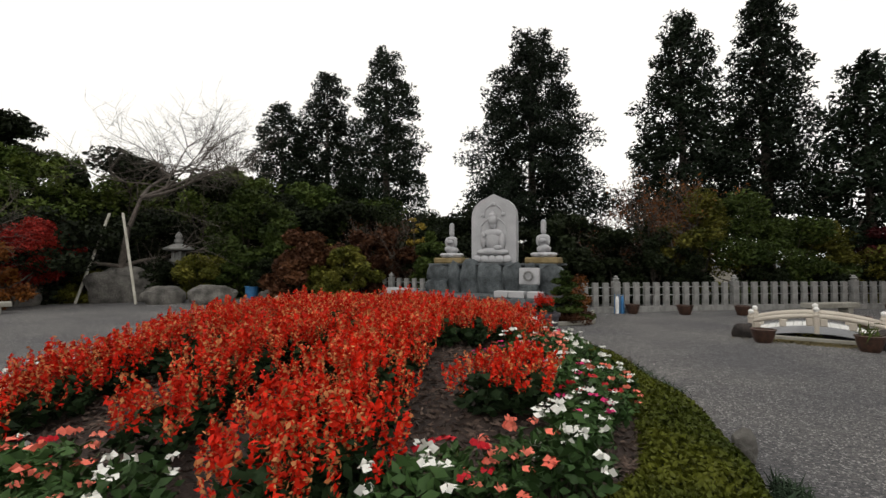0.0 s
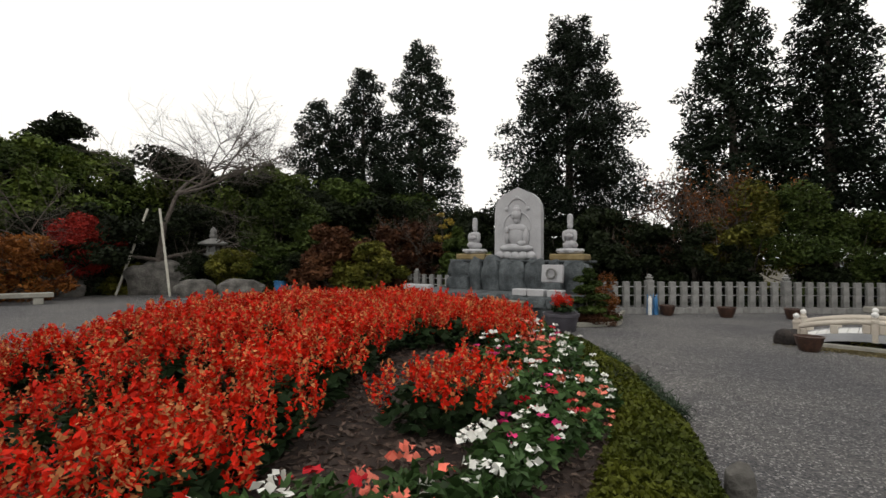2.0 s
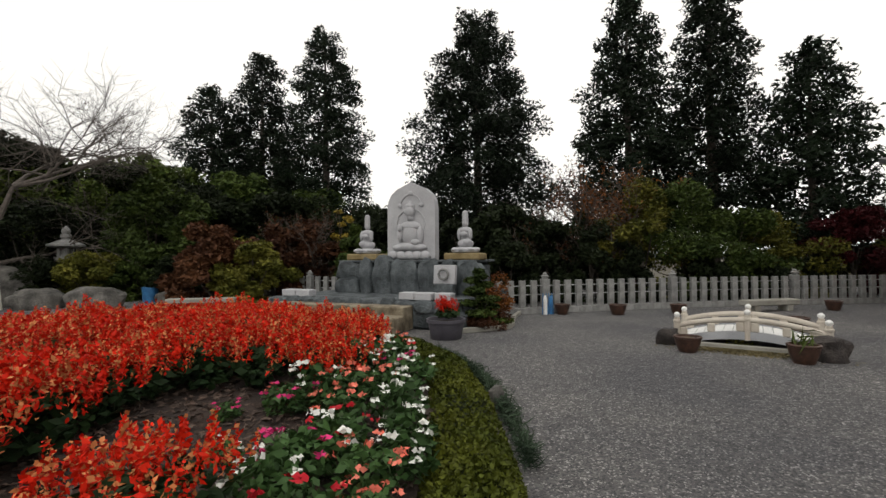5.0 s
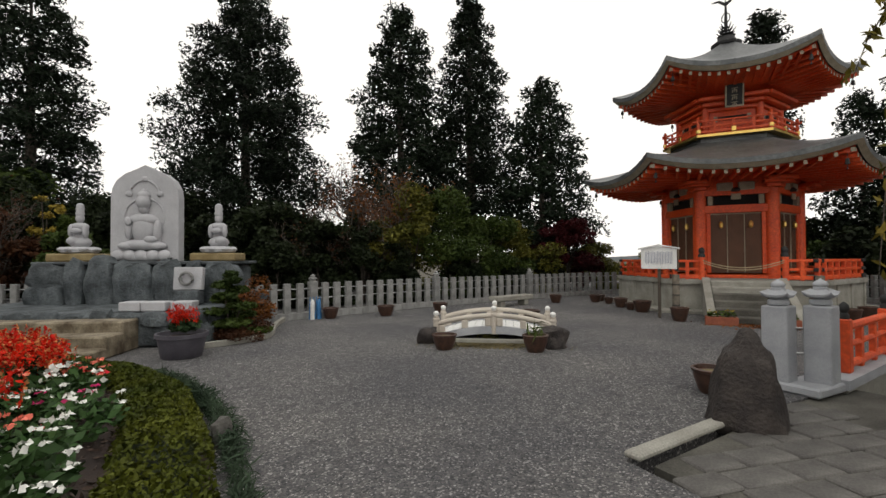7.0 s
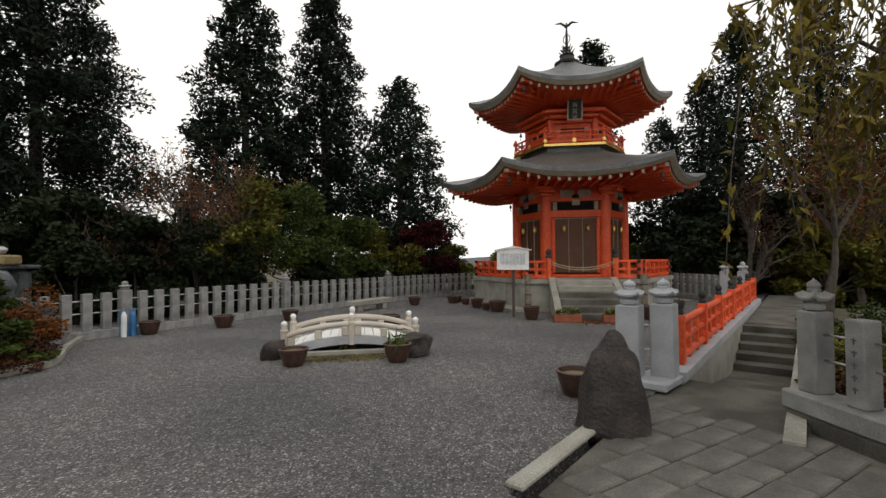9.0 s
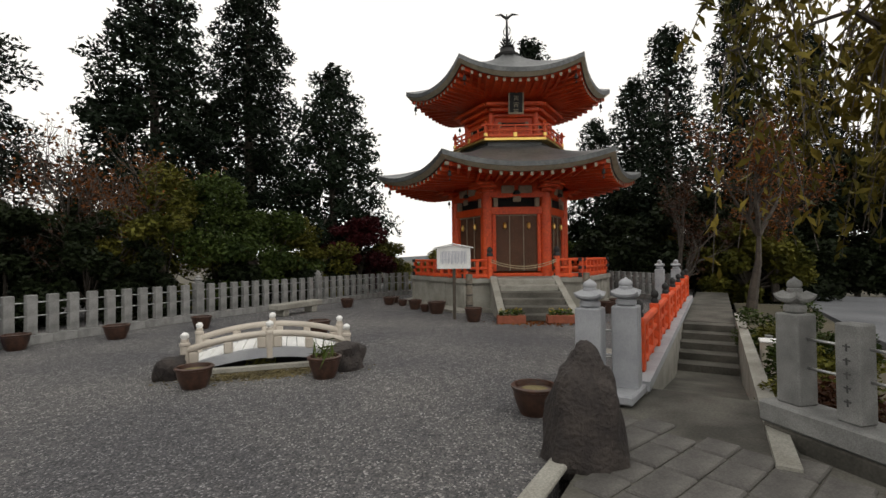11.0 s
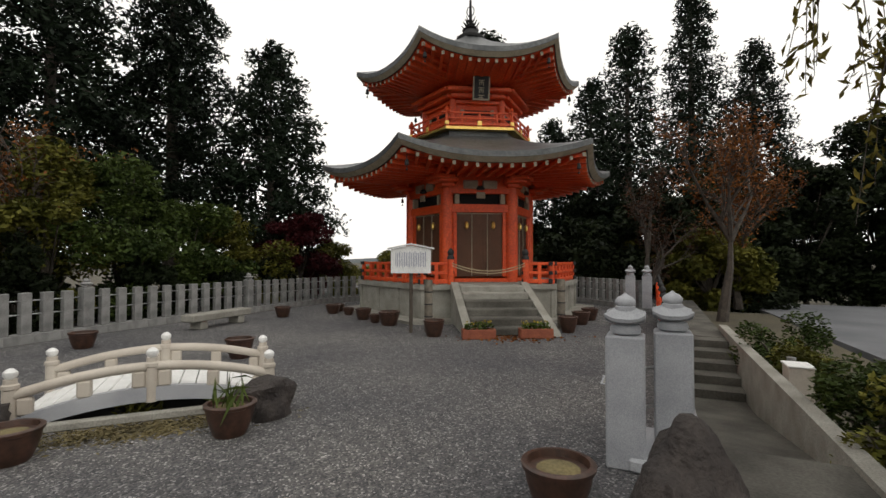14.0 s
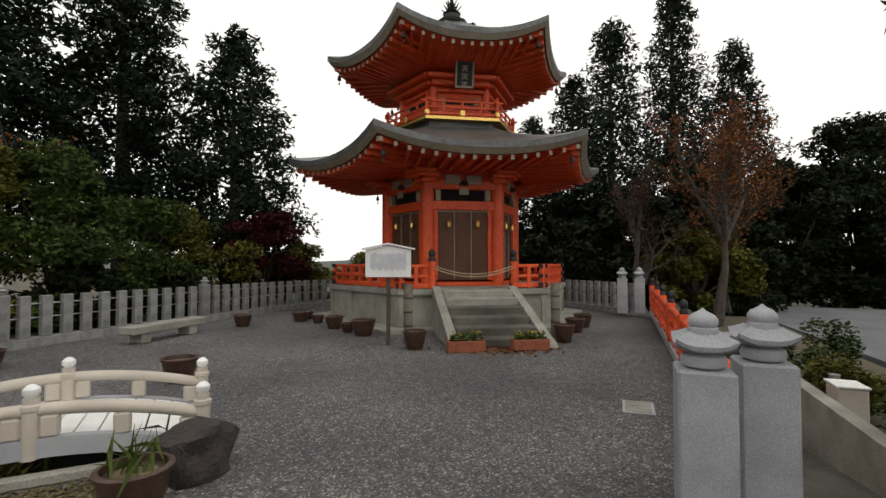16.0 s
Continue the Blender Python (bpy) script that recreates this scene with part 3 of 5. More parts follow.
    nstep, rise, run = 6, Zp / 6, 0.36
    for i in range(nstep):
        z = Zp - (i + 1) * rise
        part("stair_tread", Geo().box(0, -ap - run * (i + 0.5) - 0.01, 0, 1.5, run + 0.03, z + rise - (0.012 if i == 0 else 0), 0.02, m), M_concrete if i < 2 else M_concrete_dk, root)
    L = nstep * run
    for s in (-1, 1):
        vs = [(s * 0.76, -ap, Zp + 0.06), (s * 0.76, -ap - L - 0.15, 0.06), (s * 0.76, -ap - L - 0.2, 0), (s * 0.76, -ap, 0)]
        vs += [(x + s * 0.17, y, z) for x, y, z in vs]
        part("stair_cheek", Geo().add(vs, [(0, 1, 2, 3), (7, 6, 5, 4), (0, 4, 5, 1), (1, 5, 6, 2), (2, 6, 7, 3), (3, 7, 4, 0)], m), M_concrete, root)
        post = part("newel", Geo().lathe(s * 0.92, -ap + 0.12, [(0.085, Zp), (0.085, Zp + 0.6)], 12, m), M_red, root, smooth=True)
        part("newel_cap", Geo().lathe(s * 0.92, -ap + 0.12, [(0.09, Zp + 0.6), (0.09, Zp + 0.66), (0.06, Zp + 0.7), (0.085, Zp + 0.76), (0.07, Zp + 0.82), (0.012, Zp + 0.87)], 12, m), M_black, post, "black onion-shaped cap", True)
    for dz in (0.0, 0.06):
        pts = [m @ Vector((x, -ap + 0.05, Zp + 0.52 - dz - 0.2 * (1 - (x / 0.92) ** 2))) for x in np.linspace(-0.92, 0.92, 13)]
        part("rope", Geo().tube(pts, 0.012, 5), M_rope, root, "sagging straw rope across the stairs")
    # lower balustrade
    for k in range(6):
        mk = side_frame(k)
        half = Rp / 2 - 0.06
        segs = [(-half, half)] if k else [(-half, -0.95), (0.95, half)]
        for a, b in segs:
            c, w = (a + b) / 2, b - a
            for z, h in ((Zp + 0.02, 0.1), (Zp + 0.24, 0.07), (Zp + 0.46, 0.07)):
                r = part("balustrade_rail", Geo().box(c, -ap + 0.12, z, w + 0.14, 0.08, h, 0.015, mk), M_red, root)
                for e in (a - 0.09, b + 0.09):
                    part("rail_end", Geo().box(e, -ap + 0.12, z - 0.01, 0.05, 0.1, h + 0.02, 0.01, mk), M_black, r, "black metal rail end")
            for q in range(max(2, int(w / 0.42)) + 1):
                x = a + w * q / max(2, int(w / 0.42))
                part("balustrade_post", Geo().box(x, -ap + 0.12, Zp, 0.09, 0.09, 0.5, 0.01, mk), M_red, root)
    return root


build_pagoda()


# ---------- stone pillars, fences, ramp walls ----------
def pillar_thing(label, x, y, z, h, w, rot, material, letters=0, group=""):
    t = thing("stone_pillar", label, "stone pillar", pose(x, y, z, 0, 0, rot), group)
    part("shaft", Geo().box(0, 0, 0, w, w, h, 0.012), material, t)
    r = w * 0.5
    part("neck", Geo().lathe(0, 0, [(r * .6, h), (r * .78, h + .014), (r * .83, h + .04), (r * .76, h + .066), (r * .56, h + .078)], 20), material, t, smooth=True)
    hat = Geo().lathe(0, 0, [(r * .55, h + .076), (r * .78, h + .084), (r * 1.0, h + .098), (r * 1.05, h + .122), (r * .86, h + .136), (r * .64, h + .158), (r * .54, h + .17)], 32, twist=math.pi / 32, square=True)
    for q, (x0, y0, z0) in enumerate(hat.v):
        corner = min(abs(x0), abs(y0)) / max(abs(x0), abs(y0), 1e-6)
        hat.v[q] = (x0, y0, z0 + .035 * corner ** 3 * min(1, max(abs(x0), abs(y0)) / r))
    part("canopy", hat, material, t, "flared square cap stone with raised corners")
    part("ring", Geo().lathe(0, 0, [(r * .5, h + .166), (r * .54, h + .172), (r * .54, h + .2), (r * .48, h + .206)], 18), material, t, smooth=True)
    part("jewel", Geo().lathe(0, 0, [(r * .44, h + .205), (r * .54, h + .222), (r * .54, h + .245), (r * .4, h + .268), (r * .16, h + .284), (0.004, h + .3)], 18), material, t, smooth=True)
    for i in range(letters):
        zz = h - 0.1 - i * 0.11
        g = Geo().box(0, -w / 2 - 0.002, zz - .03, .06, .006, .012, .001).box(0, -w / 2 - 0.002, zz - .065, .012, .006, .06, .001).box(0.015, -w / 2 - 0.002, zz - .055, .04, .006, .01, .001)
        part("carved_mark", g, M_cut, t)
    return t


ROT_W = math.degrees(math.atan2(WALL_D.y, WALL_D.x))
pillar_thing("new pale granite gate pillar with a jewel cap", 8.17, 4.72, 0, 0.93, 0.26, ROT_W, M_granite, group="gate pillars")
pillar_thing("new pale granite gate pillar beside the red railing", 8.45, 4.43, 0, 0.94, 0.26, ROT_W, M_granite, group="gate pillars")
pillar_thing("pale granite pillar at the far end of the railing", 18.8, 6.16, 0.1, 0.93, 0.26, ROT_W, M_granite, group="gate pillars")
pillar_thing("pale granite pillar at the far end of the railing", 19.05, 5.75, 0.1, 0.93, 0.26, ROT_W, M_granite, group="gate pillars")
t = thing("gate_bars", "two thin steel bars between the granite pillars", "bar", pose(8.31, 4.575, 0))
for z in (0.4, 0.68):
    part("bar", Geo().tube([(-0.1, 0.09, z), (0.1, -0.09, z)], 0.013, 8), M_steel, t)
part("end_block", Geo().box(8.4, 4.48, 0, 0.75, 0.42, 0.1, 0.02, None), M_granite, None)
tagged(bpy.data.objects["end_block"], "pale granite footing block under the pillars", "footing stone")
bpy.data.objects["end_block"].name = "pillar_footing"


def build_ramp_walls():
    g = Geo()
    a, b = WALL_A, WALL_B
    n = WALL_N

    def strip(geo, p, q, w0, w1, z0a, z1a, z0b, z1b):
        vs = []
        for pt, z0, z1 in ((p, z0a, z1a), (q, z0b, z1b)):
            for w in (w0, w1):
                for z in (z0, z1):
                    c = pt + n * w
                    vs.append((c.x, c.y, z))
        geo.add(vs, [(0, 1, 3, 2), (4, 6, 7, 5), (0, 4, 5, 1), (2, 3, 7, 6), (1, 5, 7, 3), (0, 2, 6, 4)])

    strip(g, a, b, 0.0, 0.12, -0.9, 0.02, -0.9, 0.1)
    structure("wall_ramp", g, M_concrete, "streaked concrete retaining wall beside the ramp", "wall")
    g = Geo()
    strip(g, a - WALL_D * 0.05, b, -0.06, 0.16, 0.024, 0.13, 0.104, 0.24)
    structure("wall_coping", g, M_granite, "pale stone coping under the red railing", "coping")
    g = Geo()
    strip(g, a - WALL_D * 1.5, b + WALL_D * -3, 1.12, 1.27, -0.9, 0.02, -0.9, 0.1)
    structure("kerb_ramp", g, M_concrete, "weathered concrete kerb along the planting strip", "kerb")
    for i in range(5):
        s = 4.3 + i * 0.42
        g = Geo()
        strip(g, a + WALL_D * s, a + WALL_D * (s + 0.45), 0.13, 1.11, -0.9, -0.68 + 0.13 * (i + 1), -0.9, -0.68 + 0.13 * (i + 1))
        tagged(part("path_step", g, M_concrete_dk), "dark worn stone step going up the path", "step", "path steps", "structure")
    g = Geo()
    strip(g, a + WALL_D * 6.42, a + WALL_D * 14, 0.13, 1.11, -0.9, -0.02, -0.9, 0.1)
    structure("upper_path", g, M_concrete_dk, "dark path going on behind the steps", "path")
    strip_g = Geo()
    strip(strip_g, a - WALL_D * 1.2, a + WALL_D * 14, 1.28, 3.3, -0.9, -0.32, -0.9, -0.25)
    structure("planting_strip", strip_g, M_earth, "bare earth planting strip beside the kerb", "soil")
    # red railing
    t = thing("red_railing", "vermilion wooden railing with black caps on the coping", "railing")
    L = (b - a).length
    tops = []
    for i in range(7):
        s = 0.4 + i * (L - 0.7) / 6
        c = a + WALL_D * s + n * 0.0
        z = 0.13 + 0.11 * s / L
        mm = Matrix.Translation((c.x, c.y, z)) @ Matrix.Rotation(radians(ROT_W), 4, 'Z')
        p = part("post", Geo().box(0, 0, 0, 0.13, 0.13, 0.62, 0.012), M_red, t, m=mm)
        part("post_cap", Geo().lathe(0, 0, [(0.05, 0.62), (0.055, 0.66), (0.035, 0.69), (0.055, 0.73), (0.05, 0.78), (0.008, 0.82)], 10), M_black, p, "black onion-shaped cap", True)
        tops.append((c, z))
    for (c0, z0), (c1, z1) in zip(tops, tops[1:]):
        for dz, h in ((0.03, 0.09), (0.27, 0.07), (0.47, 0.1)):
            part("rail", Geo().tube([(c0.x, c0.y, z0 + dz + h / 2), (c1.x, c1.y, z1 + dz + h / 2)], h / 2, 8), M_red, t)
        for f in (0.33, 0.66):
            c, z = c0.lerp(c1, f), z0 + (z1 - z0) * f
            part("strut", Geo().box(c.x, c.y, z, 0.07, 0.07, 0.5, 0.008), M_red, t)


build_ramp_walls()

# old stone fence by the ramp
t = thing("stone_fence", "old lichened stone fence posts on a low wall beside the ramp", "stone fence")
old_pts = [(8.13, 3.0), (7.8, 2.66), (7.5, 2.31), (7.2, 1.96), (6.9, 1.61), (6.6, 1.26), (6.3, .91)]
fa = math.degrees(math.atan2(-.35, -.3))
for i, (x, y) in enumerate(old_pts[1:]):
    p = part("post", Geo().box(0, 0, 0, 0.17, 0.17, 0.72, 0.012), M_granite_old, t, m=pose(x, y, 0.24, 0, 0, fa))
    for k in range(5):
        for s in (-1, 1):
            part("carved_mark", Geo().box(0, s * 0.086, 0.55 - k * 0.1, 0.05, 0.006, 0.012, .001).box(0, s * 0.086, 0.52 - k * 0.1, 0.012, 0.006, 0.055, .001), M_cut, p)
for z in (0.55, 0.78):
    part("rail", Geo().tube([(8.13, 3.0, z), (6.3, .91, z)], 0.012, 6), M_steel, t)
mid = ((8.26 + 6.18) / 2, (3.14 + .78) / 2)
part("base_course", Geo().box(0, 0, 0.06, 3.15, 0.36, 0.18, 0.02), M_granite_old, t, m=pose(*mid, 0, 0, 0, fa))
part("footing", Geo().box(0, 0, -0.5, 3.1, 0.34, 0.56, 0.02), M_concrete_dk, t, m=pose(*mid, 0, 0, 0, fa))
pillar_thing("lichened old stone end pillar with carved writing", 8.13, 3.0, 0.24, 0.74, 0.2, fa - 90, M_granite_old, 4)


def build_fence(pts, post_at, label, last_plain=True):
    """Stone slat fence along a polyline; tall capped posts at the given distances."""
    t = thing("stone_slat_fence", label, "stone fence")
    line = spline(pts, 10)
    acc, rows, tot = 0.0, [], 0.0
    for p, q in zip(line, line[1:]):
        tot += (q - p).length
    step = 0.342
    d, i, want = 0.0, 0, 0.0
    slat = Geo().box(0, 0, 0.16, 0.165, 0.12, 0.72, 0.01).mesh("slat")
    slat.materials.append(M_fence)
    shaft = Geo().box(0, 0, 0.16, 0.2, 0.2, 0.76, 0.012).mesh("post")
    cap = Geo().lathe(0, 0, [(.06, .92), (.09, .94), (.09, .955), (.07, .965), (.11, .98), (.115, 1.0), (.06, 1.02), (.05, 1.03), (.065, 1.05), (.055, 1.075), (.005, 1.1)], 12).mesh("cap")
    for me in (shaft, cap):
        me.materials.append(M_fence)
    rail = Geo()
    for p, q in zip(line, line[1:]):
        v = q - p
        ln = v.length
        ang = math.degrees(math.atan2(v.y, v.x))
        mm = pose((p.x + q.x) / 2, (p.y + q.y) / 2, 0, 0, 0, ang)
        part("kerb_stone", Geo().box(0, 0, 0, ln + 0.004, 0.3, 0.16, 0.004), M_fence, t, m=mm)
        for z in (0.5, 0.74):
            rail.tube([(p.x, p.y, z), (q.x, q.y, z)], 0.013, 5)
        while want <= d + ln:
            c = p + v * ((want - d) / ln)
            m2 = pose(c.x, c.y, 0, 0, 0, ang)
            if any(abs(want - a) < step * 0.5 for a in post_at):
                part("cap", cap, M_fence, part("post", shaft, M_fence, t, m=m2))
            else:
                part("slat", slat, M_fence, t, m=m2)
            want += step
        d += ln
    part("rail", rail, M_steel, t)
    return t


F_R = [(3.4, 13.4), (4.95, 13.84), (8.95, 14.75), (13.05, 15.25), (16.2, 15.5), (18.6, 14.9), (20.8, 13.0)]
build_fence(F_R, (1.61, 5.71, 9.85), "pale stone slat fence with capped posts round the gravel court")
F_L = [(-9.6, 21.5), (-5.71, 19.64), (-2.14, 17.82), (0.2, 16.8)]
build_fence(F_L, (0.3, 4.31, 8.32), "weathered stone slat fence behind the flower bed")
build_fence([(19.3, 6.0), (21.2, 8.2), (22.4, 10.5)], (), "far stone slat fence beyond the pagoda")


# ---------- arched bridge ----------
def build_bridge():
    c = (7.34, 9.15)
    ang = math.degrees(math.atan2(-1.22, 1.69))
    t = thing("garden_bridge", "small white arched garden bridge with cream rails over a pit", "bridge", pose(c[0], c[1], 0, 0, 0, ang))
    L, W = 2.06, 1.02

    def arc(u, z0, h):
        return z0 + h * (1 - u * u)

    us = np.linspace(-1, 1, 19)
    for s in (-1, 1):
        g = Geo()
        for u in us:
            for z in (arc(u, -0.02, 0.17), arc(u, 0.10, 0.18)):
                g.v += [(u * L / 2 * 1.02, s * W / 2 - 0.04, z), (u * L / 2 * 1.02, s * W / 2 + 0.04, z)]
        for i in range(18):
            a = i * 4
            g.f += [(a, a + 4, a + 6, a + 2), (a + 1, a + 3, a + 7, a + 5), (a + 2, a + 6, a + 7, a + 3), (a, a + 1, a + 5, a + 4)]
        part("side_beam", g, M_granite, t, "pale grey arched side beam")
        for i, u in enumerate((-1, 0, 1)):
            zb = arc(u, 0.10, 0.18)
            ztop = 0.48 if u else 0.58
            p = part("post", Geo().lathe(u * L / 2, s * W / 2, [(0.055, zb - 0.14), (0.055, ztop - 0.12), (0.065, ztop - 0.11), (0.065, ztop - 0.08), (0.048, ztop - 0.07), (0.048, ztop - 0.03)], 12), M_cream, t, smooth=True)
            part("knob", Geo().lathe(u * L / 2, s * W / 2, [(0.03, ztop - 0.03), (0.052, ztop), (0.05, ztop + 0.03), (0.025, ztop + 0.055), (0.004, ztop + 0.062)], 12), M_white, p, smooth=True)
        pts = [(u * L / 2, s * W / 2, arc(u, 0.30, 0.165)) for u in us]
        part("handrail", Geo().tube(pts, 0.045, 10), M_cream, t, "rounded cream handrail", True)
        for u in (-0.9, -0.5, -0.1, 0.1, 0.5, 0.9):
            z = arc(u, 0.10, 0.18)
            part("rail_block", Geo().box(u * L / 2, s * W / 2, z, 0.11, 0.08, 0.15, 0.015), M_cream, t)
    for i in range(15):
        u = -0.96 + i * 1.92 / 14
        z = arc(u, 0.06, 0.18)
        m = pose(u * L / 2, 0, z, 0, math.degrees(math.atan2(2 * 0.18 * u, L / 2)), 0)
        part("deck_board", Geo().box(0, 0, 0, 0.134, W - 0.09, 0.03, 0.006, m), M_white, t)
    # pit and its rim; a flat black sheet stands in for the shaded depth
    R2 = Matrix.Translation((*c, 0)) @ Matrix.Rotation(radians(ang), 4, 'Z')
    g = Geo()
    for y in (-0.62, 0.62):
        g.box(0, y, 0, 1.7, 0.09, 0.07, 0.01, R2)
    structure("pit_kerb", g, M_concrete, "worn stone rim of the pit below the bridge", "kerb")
    structure("pit", Geo().box(0, 0, 0.002, 1.6, 1.15, 0.006, 0, R2), M_opening_shade, "flat black sheet standing in for the pit's shade under the bridge", "pit")
    k = RN.uniform(-1, 1, (70, 3)) * np.array([0.2, 0.06, 0.06]) + np.array([-0.1, -0.42, 0.07])
    w = leaves("pit_weeds", np.array([R2 @ Vector(p) for p in k]), 0.14, L_olive, flat=1.5, stretch=7)
    tagged(w, "thin green weeds growing in the pit", "weeds", kind="stuff")
    k = RN.normal(size=(2600, 3)) * np.array([0.42, 0.13, 0.0]) + np.array([0, -0.88, 0.006])
    tagged(leaves("dry_clippings", np.array([R2 @ Vector(p) for p in k]), 0.05, M_straw, flat=0.1, stretch=4), "pale dry clippings lying before the bridge", "clippings", kind="stuff")


build_bridge()


def rock_thing(name, x, y, z, sx, sy, sz, seed, material, label, rot=0, rough=0.3, n=3, sharp=1.5, group=""):
    ob = part(name, rock_geo(sx, sy, sz, seed, rough, n, sharp=sharp), material, m=pose(x, y, z, 0, 0, rot), smooth=True)
    return tagged(ob, label, "rock", group)


rock_thing("rock", 7.62, 7.86, 0, 0.5, 0.46, 0.33, 3, M_rock_dk, "dark streaked rock at the end of the bridge", 10, 0.35)
rock_thing("rock", 6.0, 9.3, 0, 0.42, 0.36, 0.28, 5, M_rock_dk, "dark rock at the end of the bridge", 60, 0.35)


def standing_rock():
    me = rock_geo(0.58, 0.46, 0.86, 11, 0.22, 4, sharp=1.8)
    for v in me.vertices:
        f = v.co.z / 0.86
        v.co.x = v.co.x * (1.14 - 0.5 * f) + 0.03 * f
        v.co.y = v.co.y * (1.05 - 0.4 * f)
    ob = part("standing_rock", me, M_rock_dk, m=pose(6.66, 4.27, -0.08, 0, 0, -48), smooth=True)
    tagged(ob, "dark brown pointed standing rock at the gravel's edge", "rock")


standing_rock()


# ---------- pots ----------
def pot_thing(x, y, r, h, label, filled=True, sprout=0, group="pots", material=None, name="plant_pot"):
    t = thing(name, label, "plant pot", pose(x, y, 0), group)
    part("bowl", Geo().lathe(0, 0, [(r * .62, 0), (r * .7, h * .1), (r * .92, h * .6), (r * .97, h * .86), (r * 1.04, h * .88), (r * 1.06, h * .97), (r * 1.0, h), (r * .88, h), (r * .84, h * .84)], 22), material or M_pot, t, smooth=True)
    part("soil", Geo().lathe(0, 0, [(r * .86, h * .8), (r * .5, h * .86), (0.01, h * .87)], 14), M_straw if filled else M_mulch, t)
    if sprout:
        c = RN.normal(size=(sprout, 3)) * np.array([r * .3, r * .3, 0.05]) + np.array([0, 0, h + 0.05])
        leaves("sprout", c, 0.32 if sprout < 40 else 0.1, L_bamboo, t, flat=2.2, stretch=13 if sprout < 40 else 3)
    return t


pot_thing(7.35, 4.98, 0.21, 0.27, "brown glazed pot of dry soil beside the standing rock")
pot_thing(5.97, 8.6, 0.2, 0.25, "brown glazed pot in front of the bridge", group="bridge pots")
pot_thing(7.12, 7.7, 0.2, 0.27, "brown glazed pot with green blades by the bridge", sprout=26, group="bridge pots")
for x, y, r, h in ((5.4, 13.5, 0.2, 0.27), (6.8, 13.3, 0.22, 0.27), (8.35, 13.2, .2, .27), (12.95, 13.7, 0.2, 0.27), (9.15, 10.3, .2, .3)):
    pot_thing(x, y, r, h, "brown pot standing before the stone fence", group="fence pots")
for x, y, r, h in ((14.7, 13.4, 0.17, 0.22), (14.2, 13.15, 0.2, 0.25), (14.15, 12.55, 0.15, 0.2), (13.6, 11.6, 0.2, 0.28), (13.3, 11.0, 0.14, 0.2), (13.1, 10.45, 0.24, 0.32)):
    pot_thing(x, y, r, h, "brown round pot standing beside the pagoda base", group="pagoda pots")
for x, y, r, h in ((12.3, 8.8, 0.2, 0.32), (14.1, 6.7, 0.19, 0.33), (15.4, 6.75, 0.2, 0.3), (16.3, 6.75, 0.2, 0.3)):
    pot_thing(x, y, r, h, "dark round pot near the pagoda stairs", group="stair pots")
for x, y in ((12.75, 9.2), (14.5, 6.95)):
    t = thing("wooden_stake", "weathered round stake bound with black wire", "stake", pose(x, y, 0))
    part("stake", Geo().lathe(0, 0, [(0.085, 0), (0.085, 1.05), (0.08, 1.06)], 12), M_wood, t, smooth=True)
    for z in (0.3, 0.55, 0.8):
        part("wire", Geo().lathe(0, 0, [(0.088, z), (0.09, z + .012), (0.088, z + .025)], 12), M_black, t)
for x, y in ((12.5, 7.95), (13.12, 7.05)):
    t = thing("planter_box", "terracotta planter box with yellow-green flowers at the stairs", "planter", pose(x, y, 0, 0, 0, math.degrees(PTH) - 90), "planters")
    part("box", Geo().box(0, 0, 0, 0.6, 0.22, 0.02, .01).box(0, -.1, .0, .62, .025, .18, .008).box(0, .1, .0, .62, .025, .18, .008).box(-.3, 0, 0, .025, .2, .18, .008).box(.3, 0, 0, .025, .2, .18, .008), M_terra, t)
    part("soil", Geo().box(0, 0, 0.1, 0.58, 0.18, 0.05, .01), M_mulch, t)
    c = RN.uniform(-1, 1, (150, 3)) * np.array([.26, .08, .07]) + np.array([0, 0, .22])
    leaves("foliage", c, 0.09, L_bamboo, t)
    c = RN.uniform(-1, 1, (24, 3)) * np.array([.26, .08, .04]) + np.array([0, 0, .29])
    leaves("blossom", c, 0.05, L_yellow, t, stretch=1.1)

# leaves fallen round the foot of the stairs
c = RN.normal(size=(420, 3)) * np.array([.5, .22, 0]) + np.array([0, -5.28, .012])
litter_pose = Matrix.Translation((*PC, 0)) @ Matrix.Rotation(PTH + math.pi / 2, 4, 'Z')
tagged(leaves("fallen_leaves", np.array([litter_pose @ Vector(p) for p in c]), .06, L_rust, flat=.12, stretch=1.6), "small red-brown leaves fallen before the stairs", "leaf litter", kind="stuff")

# notice board
t = thing("notice_board", "white gabled notice board on a dark post", "sign", pose(12.4, 9.4, 0, 0, 0, math.degrees(PTH) + 82))
part("post", Geo().box(0, 0.03, 0, 0.07, 0.06, 1.35, 0.008), M_signwood, t)
vs = [(-.4, 0, 1.2), (.4, 0, 1.2), (.4, 0, 1.68), (0, 0, 1.76), (-.4, 0, 1.68)]
vs += [(x, y - .04, z) for x, y, z in vs]
part("board", Geo().add(vs, [(0, 1, 2, 3, 4), (9, 8, 7, 6, 5), (0, 5, 6, 1), (1, 6, 7, 2), (2, 7, 8, 3), (3, 8, 9, 4), (4, 9, 5, 0)]), M_white, t)
for s in (-1, 1):
    part("gable_roof", Geo().box(0, 0, 0, .5, .12, .03, .005, Matrix.Translation((s * .22, -.02, 1.725)) @ Matrix.Rotation(s * radians(11.3), 4, 'Y')), M_white, t)
